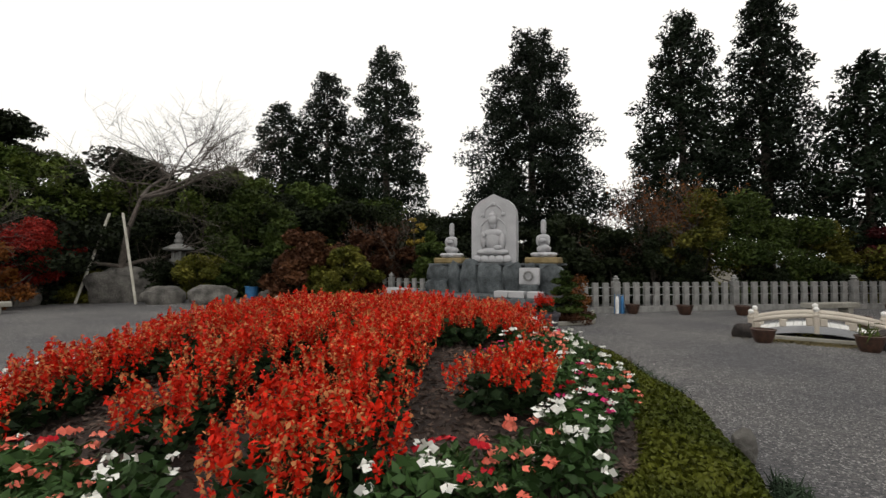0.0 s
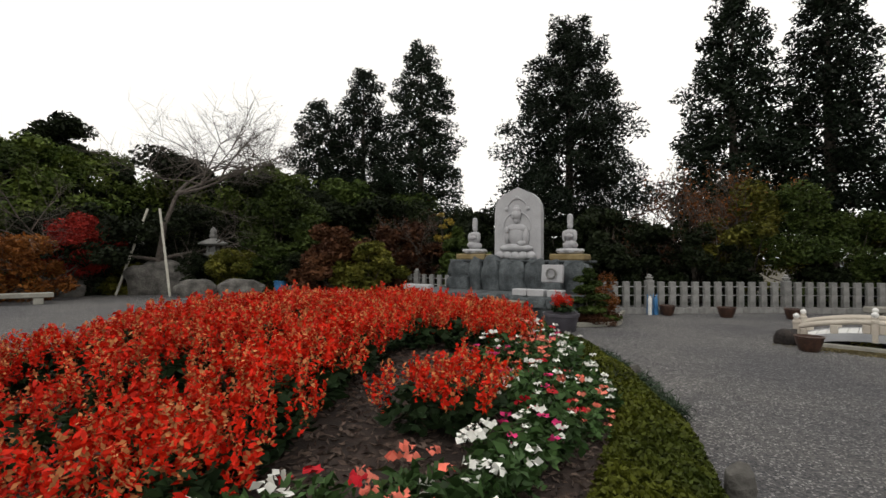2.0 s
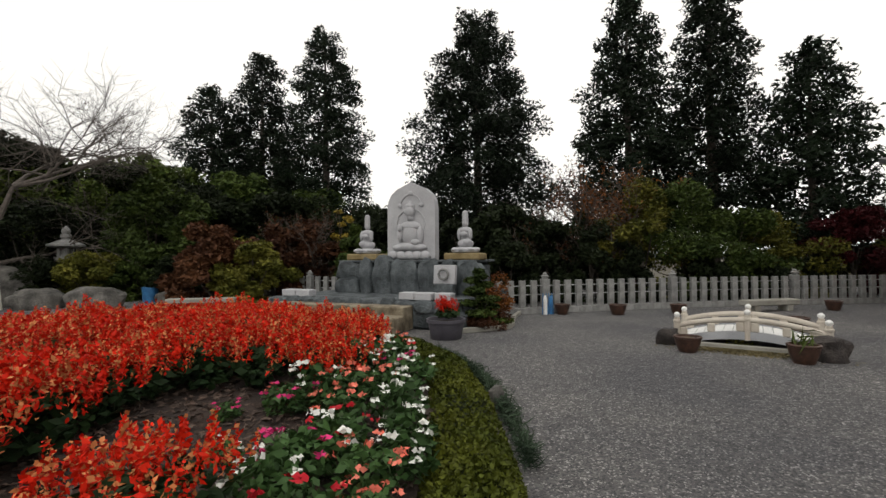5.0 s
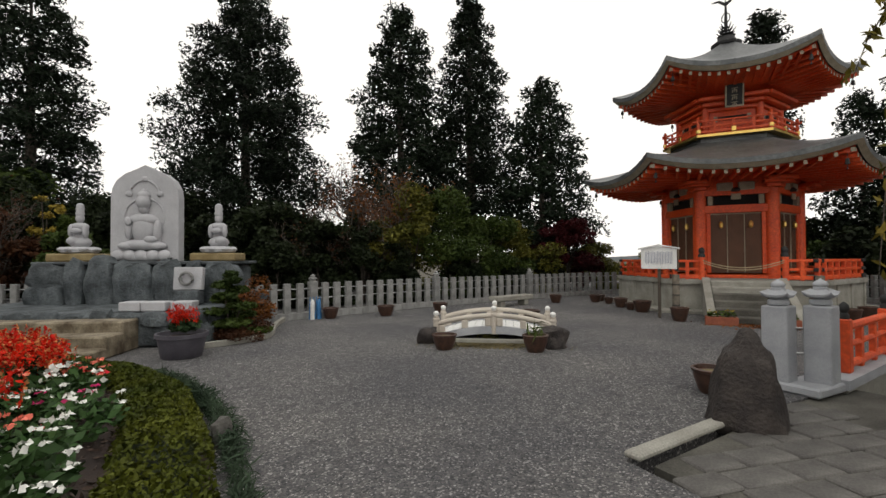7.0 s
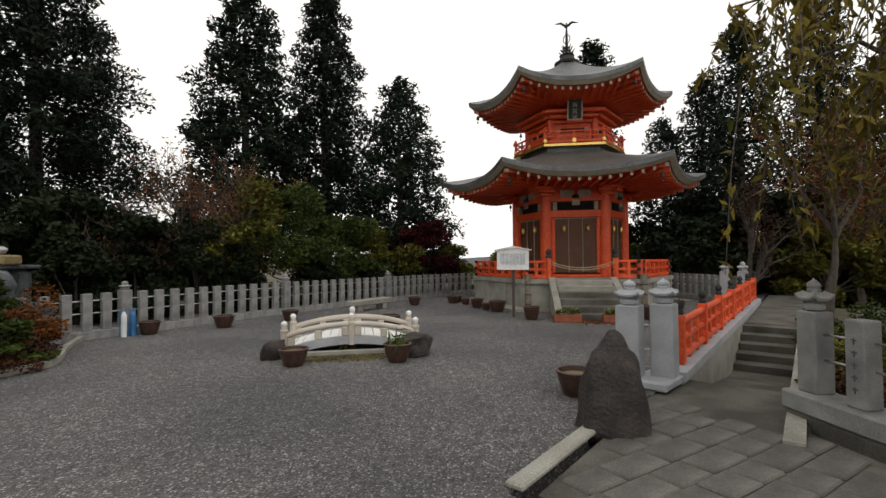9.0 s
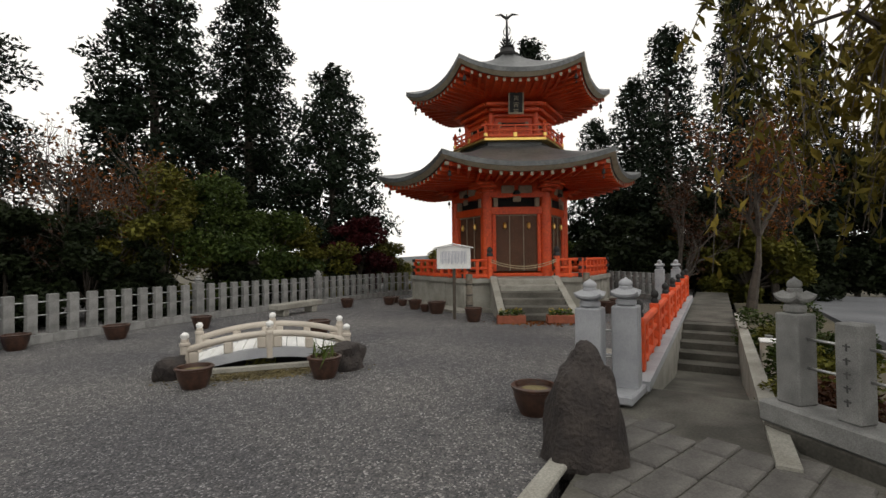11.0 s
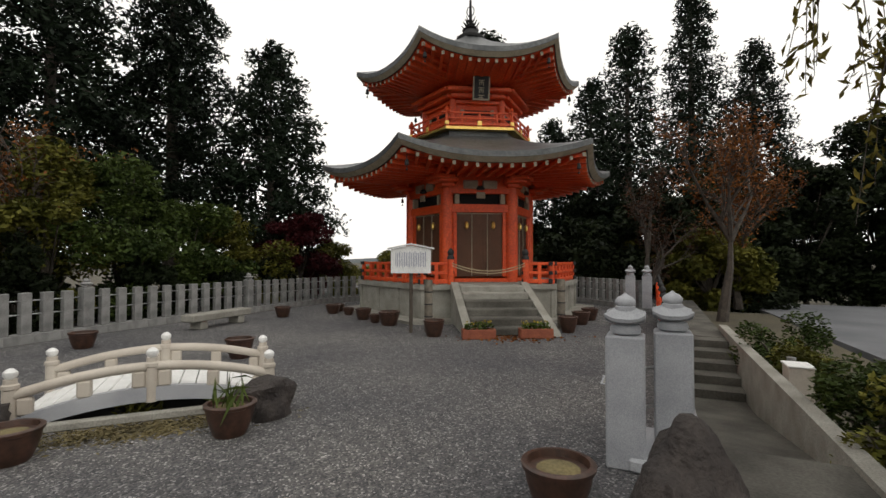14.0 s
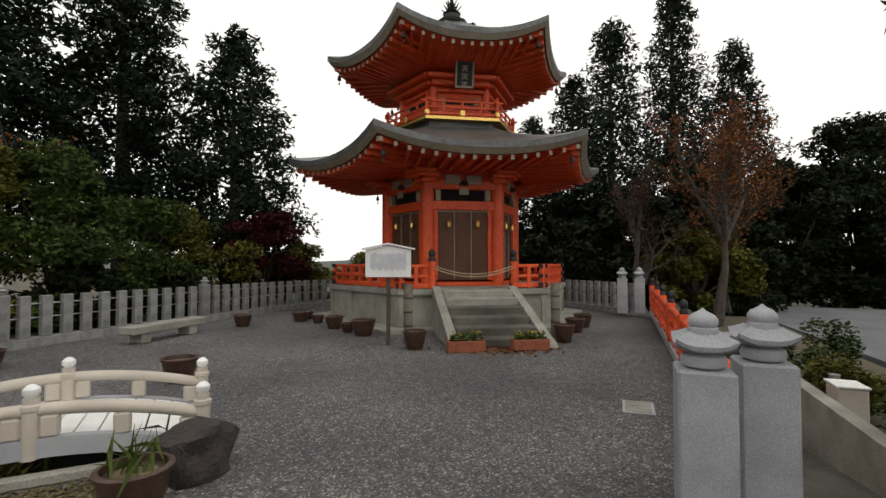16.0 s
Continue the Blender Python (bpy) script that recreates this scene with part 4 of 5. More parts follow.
for i in range(18):
    part("text_line", Geo().box(-.3 + i * .035, -.043, 1.32 + .03 * (i % 3 == 0), .012, .004, .26 + .05 * ((i * 7) % 3) / 2, .001), M_ink, t)

# bench of stone by the fence, drain cover, cabinet
t = thing("stone_bench", "long low stone bench before the fence", "bench", pose(11.15, 13.7, 0, 0, 0, 12))
part("slab", Geo().box(0, 0, 0.17, 1.7, 0.36, 0.15, 0.02), M_concrete, t)
for s in (-.55, .55):
    part("leg", Geo().box(s, 0, 0, .2, .3, .17, .015), M_concrete, t)
t = thing("drain_cover", "square pale drain cover set flush in the gravel", "drain cover", pose(10.55, 5.2, 0, 0, 0, ROT_W))
part("cover", Geo().box(0, 0, 0, 0.42, 0.3, 0.012, .004), M_granite, t)
for i in range(2):
    part("inset", Geo().box(-.1 + i * .2, 0, .012, .17, .24, .006, .002), M_concrete, t)
t = thing("service_cabinet", "cream metal service cabinet among the shrubs", "cabinet", pose(11.8, 3.25, -0.34, 0, 0, ROT_W))
part("body", Geo().box(0, 0, 0, .32, .26, .5, .012), M_cream, t)
part("lid", Geo().box(0, 0, .5, .35, .29, .025, .008), M_white, t)
part("pipe", Geo().lathe(.3, 0, [(.05, 0), (.05, .52), (.055, .55)], 12), M_granite_old, t)

# kerb at the edge of the gravel, planted-bed kerb
g = Geo().box(0, 0, 0, 1.36, 0.14, 0.05, 0.015, pose(5.83, 4.31, 0, 0, 0, 5.2))
structure("kerb_1", g, M_concrete, "worn pale kerb stone at the edge of the gravel", "kerb")


# ---------- stele terrace ----------
SO = Matrix.Translation((1.55, 14.4, 0)) @ Matrix.Rotation(radians(-24), 4, 'Z')     # local -y faces the bed


def at_s(x, y, z=0, rz=0):
    return SO @ pose(x, y, z, 0, 0, rz)


def blob(geo, x, y, z, sx, sy, sz, n=10):
    """Rounded lump used to model carved figures."""
    prof = [(math.sin(math.pi * i / n), -math.cos(math.pi * i / n)) for i in range(n + 1)]
    vs, fs = [], []
    k = 14
    for r, h in prof:
        for j in range(k):
            a = 2 * math.pi * j / k
            vs.append((x + sx * max(r, .02) * math.cos(a), y + sy * max(r, .02) * math.sin(a), z + sz * h))
    for i in range(n):
        for j in range(k):
            a, b = i * k + j, i * k + (j + 1) % k
            fs.append((a, b, b + k, a + k))
    return geo.add(vs, fs)


def build_terrace():
    # three worn steps, then a rubble-faced terrace
    for i in range(3):
        w = 3.9 - 0.25 * i
        g = Geo().box(-0.65 + 0.12 * i, -3.95 + 0.42 * i, 0, w, 0.46, 0.17 * (i + 1), 0.025, SO)
        tagged(part("terrace_step", g, M_step), "long stained stone step before the statue terrace", "step", "terrace steps", "structure")
    structure("terrace", Geo().box(-0.2, -0.9, 0, 4.9, 4.0, 0.58, 0.05, SO), M_rock, "grey rubble stone terrace under the statues", "terrace")
    t = thing("terrace_facing", "row of rough blue-grey facing stones along the terrace edge", "stone facing", SO)
    for i in range(11):
        w = R.uniform(.38, .55)
        part("stone", rock_geo(w, .32, R.uniform(.24, .3), 20 + i, .25, 2), M_rock, t, smooth=True, m=pose(-2.35 + i * .43, -2.82, .36, 0, 0, R.uniform(-8, 8)))
    for i in range(8):
        part("stone", rock_geo(.45, .35, .4, 40 + i, .3, 2), M_rock, t, smooth=True, m=pose(2.25 + R.uniform(-.05, .1), -2.7 + i * .42, .2 * (i % 2), 0, 0, R.uniform(0, 90)))
    # rock plinth of fitted boulders
    t = thing("rock_plinth", "plinth of fitted blue-grey boulders carrying the carved stele", "rock plinth", SO)
    part("core", Geo().box(0, 0.15, .55, 3.7, 1.9, .82, .08), M_rock, t)
    x = -1.95
    i = 0
    while x < 1.9:
        w = R.choice((.35, .5, .75, .6))
        if R.random() < .5:
            part("boulder", rock_geo(w * 1.15, .5, .95, 60 + i, .34, 3), M_rock, t, smooth=True, m=pose(x + w / 2, -.85, .52))
        else:
            part("boulder", rock_geo(w * 1.15, .5, .52, 60 + i, .34, 3), M_rock, t, smooth=True, m=pose(x + w / 2, -.85, .52))
            part("boulder", rock_geo(w * 1.15, .5, .5, 80 + i, .34, 3), M_rock, t, smooth=True, m=pose(x + w / 2, -.83, .95))
        x += w
        i += 1
    for i in range(5):
        part("boulder", rock_geo(.6, .5, .5 - .06 * i, 100 + i, .3, 3), M_rock, t, smooth=True, m=pose(1.9 + i * .14, -.7 + .1 * (i % 2), .5, 0, 0, i * 40))
    part("top_slab", Geo().box(0, .15, 1.38, 3.9, 2.1, .07, .02), M_rock, t)
    # carved stele
    t = thing("carved_stele", "white pointed granite stele carved with a seated figure in relief", "stele", SO @ pose(0, -.2, 1.45))
    prof = [(-.72, 0), (.72, 0), (.72, 1.42), (.69, 1.62), (.6, 1.8), (.42, 1.95), (.18, 2.05), (0, 2.14), (-.18, 2.05), (-.42, 1.95), (-.6, 1.8), (-.69, 1.62), (-.72, 1.42)]
    n = len(prof)
    vs = [(a, -.12, z) for a, z in prof] + [(a, .14, z) for a, z in prof]
    part("slab", Geo().add(vs, [tuple(range(n)), tuple(range(n, 2 * n))[::-1]] + [(i, i + n, (i + 1) % n + n, (i + 1) % n) for i in range(n)]), M_stele, t)
    g = Geo()
    for rr, cz, w in ((.3, 1.5, .022),):
        g.tube([(rr * math.cos(a), -.13, cz + rr * math.sin(a)) for a in np.linspace(-.2, math.pi + .2, 22)], w, 6)
    g.tube([(.42 * math.cos(a), -.13, .98 + .42 * math.sin(a)) for a in np.linspace(-.3, math.pi + .3, 26)], .02, 6)
    for a in (0, math.pi / 2, math.pi):
        blob(g, .33 * math.cos(a), -.14, 1.5 + .33 * math.sin(a), .07, .03, .06)
    part("halo", g, M_stele, t, smooth=True)
    g = Geo()
    blob(g, 0, -.16, .1, .62, .16, .12)
    for i in range(5):
        blob(g, -.48 + i * .24, -.25, .13, .15, .09, .12)
    blob(g, 0, -.18, .36, .48, .16, .12)
    blob(g, -.3, -.2, .34, .22, .13, .09)
    blob(g, .3, -.2, .34, .22, .13, .09)
    blob(g, 0, -.16, .72, .25, .13, .36)
    blob(g, 0, -.16, .92, .32, .12, .14)
    blob(g, -.3, -.17, .72, .09, .1, .24)
    blob(g, .3, -.17, .66, .09, .1, .26)
    blob(g, -.27, -.27, .88, .07, .05, .1)
    blob(g, .2, -.28, .48, .14, .06, .08)
    blob(g, 0, -.17, 1.16, .1, .1, .12)
    blob(g, 0, -.18, 1.32, .145, .14, .18)
    blob(g, 0, -.17, 1.46, .13, .12, .1)
    blob(g, 0, -.16, 1.55, .07, .07, .06)
    part("relief_figure", g, M_stele, t, smooth=True)
    # two kneeling stone figures, one mesh each, on plinths
    for s in (-1, 1):
        p = part("figure_plinth", Geo().box(0, 0, 0, .98, .7, .18, .03), M_ochre, m=SO @ pose(s * 1.5, -.1, 1.45))
        tagged(p, "yellowed stone plinth under a small statue", "plinth", "figure plinths")
        g = Geo()
        g.lathe(0, 0, [(.3, 0), (.36, .03), (.37, .09), (.3, .13), (.26, .15)], 12)
        for i in range(8):
            blob(g, .3 * math.cos(i * .785), .3 * math.sin(i * .785), .09, .11, .11, .06, 6)
        blob(g, 0, .02, .25, .22, .2, .13)
        blob(g, .08 * s, -.08, .28, .13, .15, .1)
        blob(g, 0, .02, .46, .15, .13, .24)
        blob(g, 0, 0, .6, .19, .12, .1)
        blob(g, -.15, -.05, .5, .06, .08, .16)
        blob(g, .15, -.05, .5, .06, .08, .16)
        blob(g, 0, -.14, .5, .12, .07, .07)
        blob(g, 0, 0, .79, .085, .09, .11)
        g.lathe(0, 0, [(.085, .86), (.09, .9), (.075, .95), (.085, 1.0), (.07, 1.1), (.03, 1.13)], 10)
        f = part("stone_statue", g, M_stele, m=SO @ pose(s * 1.5, -.1, 1.63), smooth=True)
        tagged(f, "small white stone kneeling statue with a tall crown", "statue", "kneeling statues")
    # plaque and white slabs
    t = thing("stone_plaque", "square white stone plaque with a round carved crest", "plaque", SO @ pose(1.4, -1.35, .78))
    part("block", Geo().box(0, 0, .09, .56, .14, .46, .015, Matrix.Rotation(radians(-6), 4, 'X')), M_stele, t)
    part("foot", Geo().box(0, 0, -.2, .5, .3, .29, .02), M_rock, t)
    part("crest", Geo().tube([(.12 * math.cos(a), -.1, .33 + .12 * math.sin(a)) for a in np.linspace(0, 2 * math.pi, 20)], .03, 6), M_granite_old, t, smooth=True)
    for i, (x, y, w) in enumerate(((1.05, -2.6, .36), (1.45, -2.62, .4), (1.9, -2.6, .36), (-2.2, -2.5, .4), (-1.75, -2.55, .4))):
        tagged(part("offering_slab", Geo().box(0, 0, 0, w, .3, .16, .015), M_stele, m=SO @ pose(x, y, .6)), "white granite offering slab on the terrace edge", "slab", "offering slabs")


build_terrace()


# ---------- planting beside the terrace ----------
g = Geo()
kp = [(1.9, 10.5), (2.5, 10.65), (3.25, 10.95), (3.64, 11.3), (3.95, 12.6), (4.3, 13.6)]
line = spline(kp, 5)
for p, q in zip(line, line[1:]):
    v = q - p
    g.box(0, 0, 0, v.length + .01, .09, .1, .01, pose((p.x + q.x) / 2, (p.y + q.y) / 2, 0, 0, 0, math.degrees(math.atan2(v.y, v.x))))
structure("kerb_2", g, M_concrete, "thin curved stone kerb round the shrub bed", "kerb")


def shrub(name, label, x, y, z, clumps, per, size, material, twigs=6, h=0.6, group="", flat=.35, droop=0.0, stretch=2.2):
    """Small bush: a few stems and many leaves in clumps given relative to its base."""
    t = thing(name, label, "shrub", pose(x, y, z), group)
    g = Geo()
    for i in range(twigs):
        a = R.uniform(0, 6.28)
        c = clumps[i % len(clumps)]
        g.tube([(0.04 * math.cos(a), 0.04 * math.sin(a), 0), (c[0] * .5, c[1] * .5, c[2] * .6), (c[0], c[1], c[2])], [.025, .016, .006], 4)
    part("stem_work", g, M_twig, t)
    leaves("foliage", cloud(clumps, per), size, material, t, flat=flat, droop=droop, stretch=stretch)
    return t


def rand_clumps(n, rx, ry, z0, z1, r, rz=None):
    out = []
    for i in range(n):
        a, q = R.uniform(0, 6.28), math.sqrt(R.random())
        out.append((rx * q * math.cos(a), ry * q * math.sin(a), R.uniform(z0, z1), r * R.uniform(.7, 1.3), (rz or r) * R.uniform(.7, 1.2)))
    return out


pine = [(0.38 * math.cos(i * 2.4) * (1 - i / 14), 0.38 * math.sin(i * 2.4) * (1 - i / 14), .16 + i * .095, .4 * (1 - i / 16), .07) for i in range(12)]
shrub("dwarf_pine", "small layered green pine in the kerbed bed", 2.95, 11.35, 0, pine, 420, .1, L_green, 8)
shrub("rusty_bush", "rust-red feathery bush beside the dwarf pine", 3.35, 12.2, 0, rand_clumps(9, .35, .4, .2, .95, .25), 260, .07, L_rust, 8)
shrub("low_brown_cover", "low brown ground-cover plants inside the kerb", 3.05, 11.45, 0, rand_clumps(26, .6, .6, .06, .2, .24, .12), 240, .06, L_brown, 4)
shrub("nandina", "red-leaved small shrub by the fence", 3.7, 12.9, 0, rand_clumps(6, .2, .25, .3, .9, .18), 120, .08, L_rust, 6)

t = thing("flower_tub", "purple-grey plastic tub full of faded red salvia", "plant tub", pose(2.2, 10.1, 0))
part("tub", Geo().lathe(0, 0, [(.27, 0), (.29, .02), (.34, .3), (.37, .31), (.37, .37), (.34, .37), (.31, .3)], 22), M_tub, t, smooth=True)
part("soil", Geo().lathe(0, 0, [(.33, .3), (.1, .33), (.01, .33)], 12), M_mulch, t)
leaves("foliage", cloud(rand_clumps(5, .18, .18, .42, .5, .16, .1), 70), .1, L_salvia_leaf, t)
leaves("bloom", cloud(rand_clumps(7, .2, .2, .55, .68, .13, .13), 120), .05, L_salvia, t, flat=2, stretch=3)
for x, y, b in ((4.95, 13.5, 0.0), (5.12, 13.56, 0.1)):
    t = thing("water_rack", "blue and white metal rack standing against the fence", "rack", pose(x, y, 0))
    for s in (-.07, .07):
        part("leg", Geo().tube([(s, 0, 0), (s * .6, .05, .55)], .012, 6), M_blue, t)
    part("bottle", Geo().lathe(0, -.02, [(.05, 0), (.05, .42), (.02, .5)], 10), M_blue if b else M_white, t)

# ---------- flower bed ----------
BC, BX, BY, BE = (-0.9, 5.2), 3.28, 4.45, 2.6


def bed_r(x, y):
    return (abs((x - BC[0]) / BX) ** BE + abs((y - BC[1]) / BY) ** BE) ** (1 / BE)


def rim(a, r):
    """Point of the rounded oval at angle a and relative radius r."""
    c, s = np.cos(a), np.sin(a)
    return BC[0] + BX * r * np.sign(c) * np.abs(c) ** (2 / BE), BC[1] + BY * r * np.sign(s) * np.abs(s) ** (2 / BE)


def bed_z(x, y):
    r = bed_r(x, y)
    return 0.06 + 0.52 * max(0, 1 - r * r) ** .8


def build_bed():
    g = Geo()
    rings, n = 14, 72
    for i in range(rings + 1):
        for k in range(n):
            a, r = 2 * math.pi * k / n, i / rings * 1.02
            x, y = rim(a, r)
            z = bed_z(x, y) + .02 * noise.noise(Vector((x * 3, y * 3, 0))) if i < rings else 0.0
            g.v.append((x, y, z))
    g.f = [(i * n + k, i * n + (k + 1) % n, (i + 1) * n + (k + 1) % n, (i + 1) * n + k) for i in range(rings) for k in range(n)]
    structure("flower_bed", g, M_mulch, "raised oval bed of dark bark mulch", "flower bed", True)
    m = 24000
    a, r = RN.uniform(0, 6.2832, m), np.sqrt(RN.uniform(0, .95, m))
    x, y = rim(a, r)
    z = np.array([bed_z(p, q) for p, q in zip(x, y)]) + .012
    tagged(leaves("bark_chips", np.stack([x, y, z], 1), .062, M_chip, flat=.15, stretch=3.2), "scattered dark bark chips on the bed", "bark chips", kind="stuff")
    # clipped dwarf hedge ring: dark core stands in for inner shade, with leaf skin
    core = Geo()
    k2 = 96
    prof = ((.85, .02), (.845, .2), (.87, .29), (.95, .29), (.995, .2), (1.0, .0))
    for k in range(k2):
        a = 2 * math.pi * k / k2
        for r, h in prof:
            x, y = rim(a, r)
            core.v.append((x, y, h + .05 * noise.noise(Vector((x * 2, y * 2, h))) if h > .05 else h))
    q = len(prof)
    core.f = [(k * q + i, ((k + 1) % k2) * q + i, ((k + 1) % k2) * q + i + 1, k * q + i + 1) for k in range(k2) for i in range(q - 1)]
    t = tagged(thing("clipped_hedge", "low clipped yellow-green hedge round the flower bed", "hedge"), kind="stuff")
    part("hedge_core", core, L_shade, t)
    m = 95000
    a, s = RN.uniform(0, 6.2832, m), RN.uniform(0, 1, m)
    r = .825 + .2 * s
    h = np.interp(s, [0, .2, .6, .9, 1], [.2, .31, .32, .22, .05]) + RN.uniform(-.02, .03, m)
    x, y = rim(a, r)
    h += .05 * np.sin(x * 5) * np.cos(y * 4) * .6
    leaves("leaf_skin", np.stack([x, y, h], 1), .042, L_hedge, t, flat=.8, stretch=1.8)
    # mondo grass along the outer foot
    m = 9000
    a = RN.uniform(-1.35, .95, m)
    r = 1.045 + np.abs(RN.normal(0, .022, m))
    x, y = rim(a, r)
    h = RN.uniform(.03, .14, m)
    keep = (np.sin(a * 5.3) + np.sin(a * 11 + 1)) > -.1
    tagged(leaves("border_grass", np.stack([x, y, h], 1)[keep], .17, L_grass, flat=.7, stretch=16), "dark tufted grass along the hedge foot", "grass", kind="stuff")
    for i, a in enumerate((-.32, .1, -.75)):
        x, y = rim(a, 1.05)
        rock_thing("edge_stone", x, y, 0, .16, .14, .24, 200 + i, M_rock_gy, "pale rough edging stone by the hedge", i * 40, .25, 2, group="edge stones")


build_bed()


def salvia(seed):
    """One bushy red salvia: dark foliage and many upright flower spikes."""
    t = thing("salvia_plant", "bushy red salvia in full bloom on the mulch bed", "flower", group="salvia plants")
    leaves("foliage", cloud([(0, 0, .2, .2, .16)], 150, .3), .095, L_salvia_leaf, t, stretch=1.9)
    pts, cal = [], []
    for i in range(26):
        a, q = R.uniform(0, 6.28), math.sqrt(R.random()) * .25
        x, y = q * math.cos(a), q * math.sin(a)
        top = .56 - q * .55 + R.uniform(-.05, .05)
        ln = R.uniform(.13, .22)
        lean = R.uniform(.05, .3)
        faded = R.random() < .62
        for j in range(26):
            f = j / 26
            b = a + R.uniform(0, 6.28)
            w = .026 * (1.1 - f * .75)
            p = (x * (1 + lean * f) + w * math.cos(b), y * (1 + lean * f) + w * math.sin(b), top - ln + ln * f)
            (cal if (faded and j % 2) or R.random() < .06 else pts).append(p)
    leaves("bloom", np.array(pts), .038, L_salvia, t, flat=.9, stretch=2.0)
    leaves("faded_bloom", np.array(cal), .029, L_calyx, t, flat=.9, stretch=1.6)
    return t


def vinca(seed, petal, label):
    t = thing("bedding_plant", label, "flower", group="bedding plants")
    leaves("foliage", cloud([(0, 0, .14, .2, .13)], 210, .2), .072, L_vinca, t, flat=.6, stretch=2.0)
    c = cloud([(0, 0, .22, .2, .09)], 11, .8)
    c = c[c[:, 2] > .18]
    pts = np.concatenate([p + np.stack([.022 * np.cos(np.arange(5) * 1.2566), .022 * np.sin(np.arange(5) * 1.2566), np.zeros(5)], 1) for p in c]) if len(c) else np.zeros((1, 3))
    leaves("blossom", pts, .036, petal, t, flat=.15, stretch=1.15)
    return t


def plant_bed():
    protos = [salvia(i) for i in range(4)]
    vlab = ((P_white, "bedding plant with white flowers at the bed's rim"), (P_pink, "bedding plant with magenta flowers at the bed's rim"),
            (P_coral, "bedding plant with coral flowers at the bed's rim"), (P_crimson, "bedding plant with crimson flowers at the bed's rim"))
    vp = [vinca(i, p, l) for i, (p, l) in enumerate(vlab)]
    used = set()

    def put(protos_, i, x, y, s):
        m = Matrix.Translation((x, y, bed_z(x, y) - .02)) @ Matrix.Rotation(R.uniform(0, 6.28), 4, 'Z')
        o = protos_[i]
        if o.name not in used:
            used.add(o.name)
            o.scale = (1, 1, 1)
            o.matrix_basis = m
        else:
            c = copy_thing(o, m)
            c.scale = (s, s, s * R.uniform(.92, 1.08))
    # salvia: a broad far mass and curved arms that reach towards the near rim
    spots = []

    def arm(pts, w):
        ln = spline(pts, 6)
        for p in ln:
            for k in range(w):
                o = (k - (w - 1) / 2) * .27
                spots.append((p.x + o * .95 + R.uniform(-.07, .07), p.y + o * .25 + R.uniform(-.07, .07)))
    arm([(-.38, 1.75), (-.36, 2.4), (-.34, 3.1), (-.3, 3.8), (-.15, 4.7)], 2)
    spots.extend([(.48, 2.95), (.76, 3.0), (.6, 3.22), (.86, 3.26)])
    arm([(-1.32, 2.2), (-1.25, 2.6), (-1.3, 2.9)], 1)
    arm([(-1.3, 3.1), (-1.2, 3.6), (-1.0, 4.3)], 2)
    arm([(-2.45, 2.0), (-2.5, 2.6), (-2.35, 3.3), (-1.9, 4.3)], 2)
    y = 4.5
    while y < 8.4:
        x = BC[0] - 2.6
        while x < BC[0] + 2.6:
            px, py = x + R.uniform(-.08, .08), y + R.uniform(-.08, .08)
            if bed_r(px, py) < .76 and px < 1.2 and py > 4.75 + .2 * math.sin(px * 2.5):
                spots.append((px, py))
            x += .31
        y += .31
    done = []
    for x, y in spots:
        if bed_r(x, y) < .86 and all((x - a) ** 2 + (y - b) ** 2 > .035 for a, b in done):
            done.append((x, y))
            put(protos, R.randrange(4), x, y, R.uniform(.82, 1.06))
    # bedding plants along the rim
    n = 74
    for i in range(n):
        a = 2 * math.pi * i / n
        for r in (.78, .68, .58):
            if r < .75 and not ((-.7 if r > .6 else -.2) < (a if a < math.pi else a - 2 * math.pi) < .75):
                continue
            rr = r + R.uniform(-.035, .035)
            x, y = rim(a, rr)
            if any((x - p) ** 2 + (y - q) ** 2 < .06 for p, q in done):
                continue
            put(vp, (0, 2, 0, 3, 0, 1, 2, 0)[(i * 3 + int(r * 10)) % 8], x, y, R.uniform(.85, 1.2))
    for i in range(9):
        a = R.uniform(-1.2, .3)
        rr = R.uniform(.45, .68)
        x, y = rim(a, rr)
        if all((x - p) ** 2 + (y - q) ** 2 > .1 for p, q in done):
            put(vp, R.randrange(4), x, y, .5)


plant_bed()


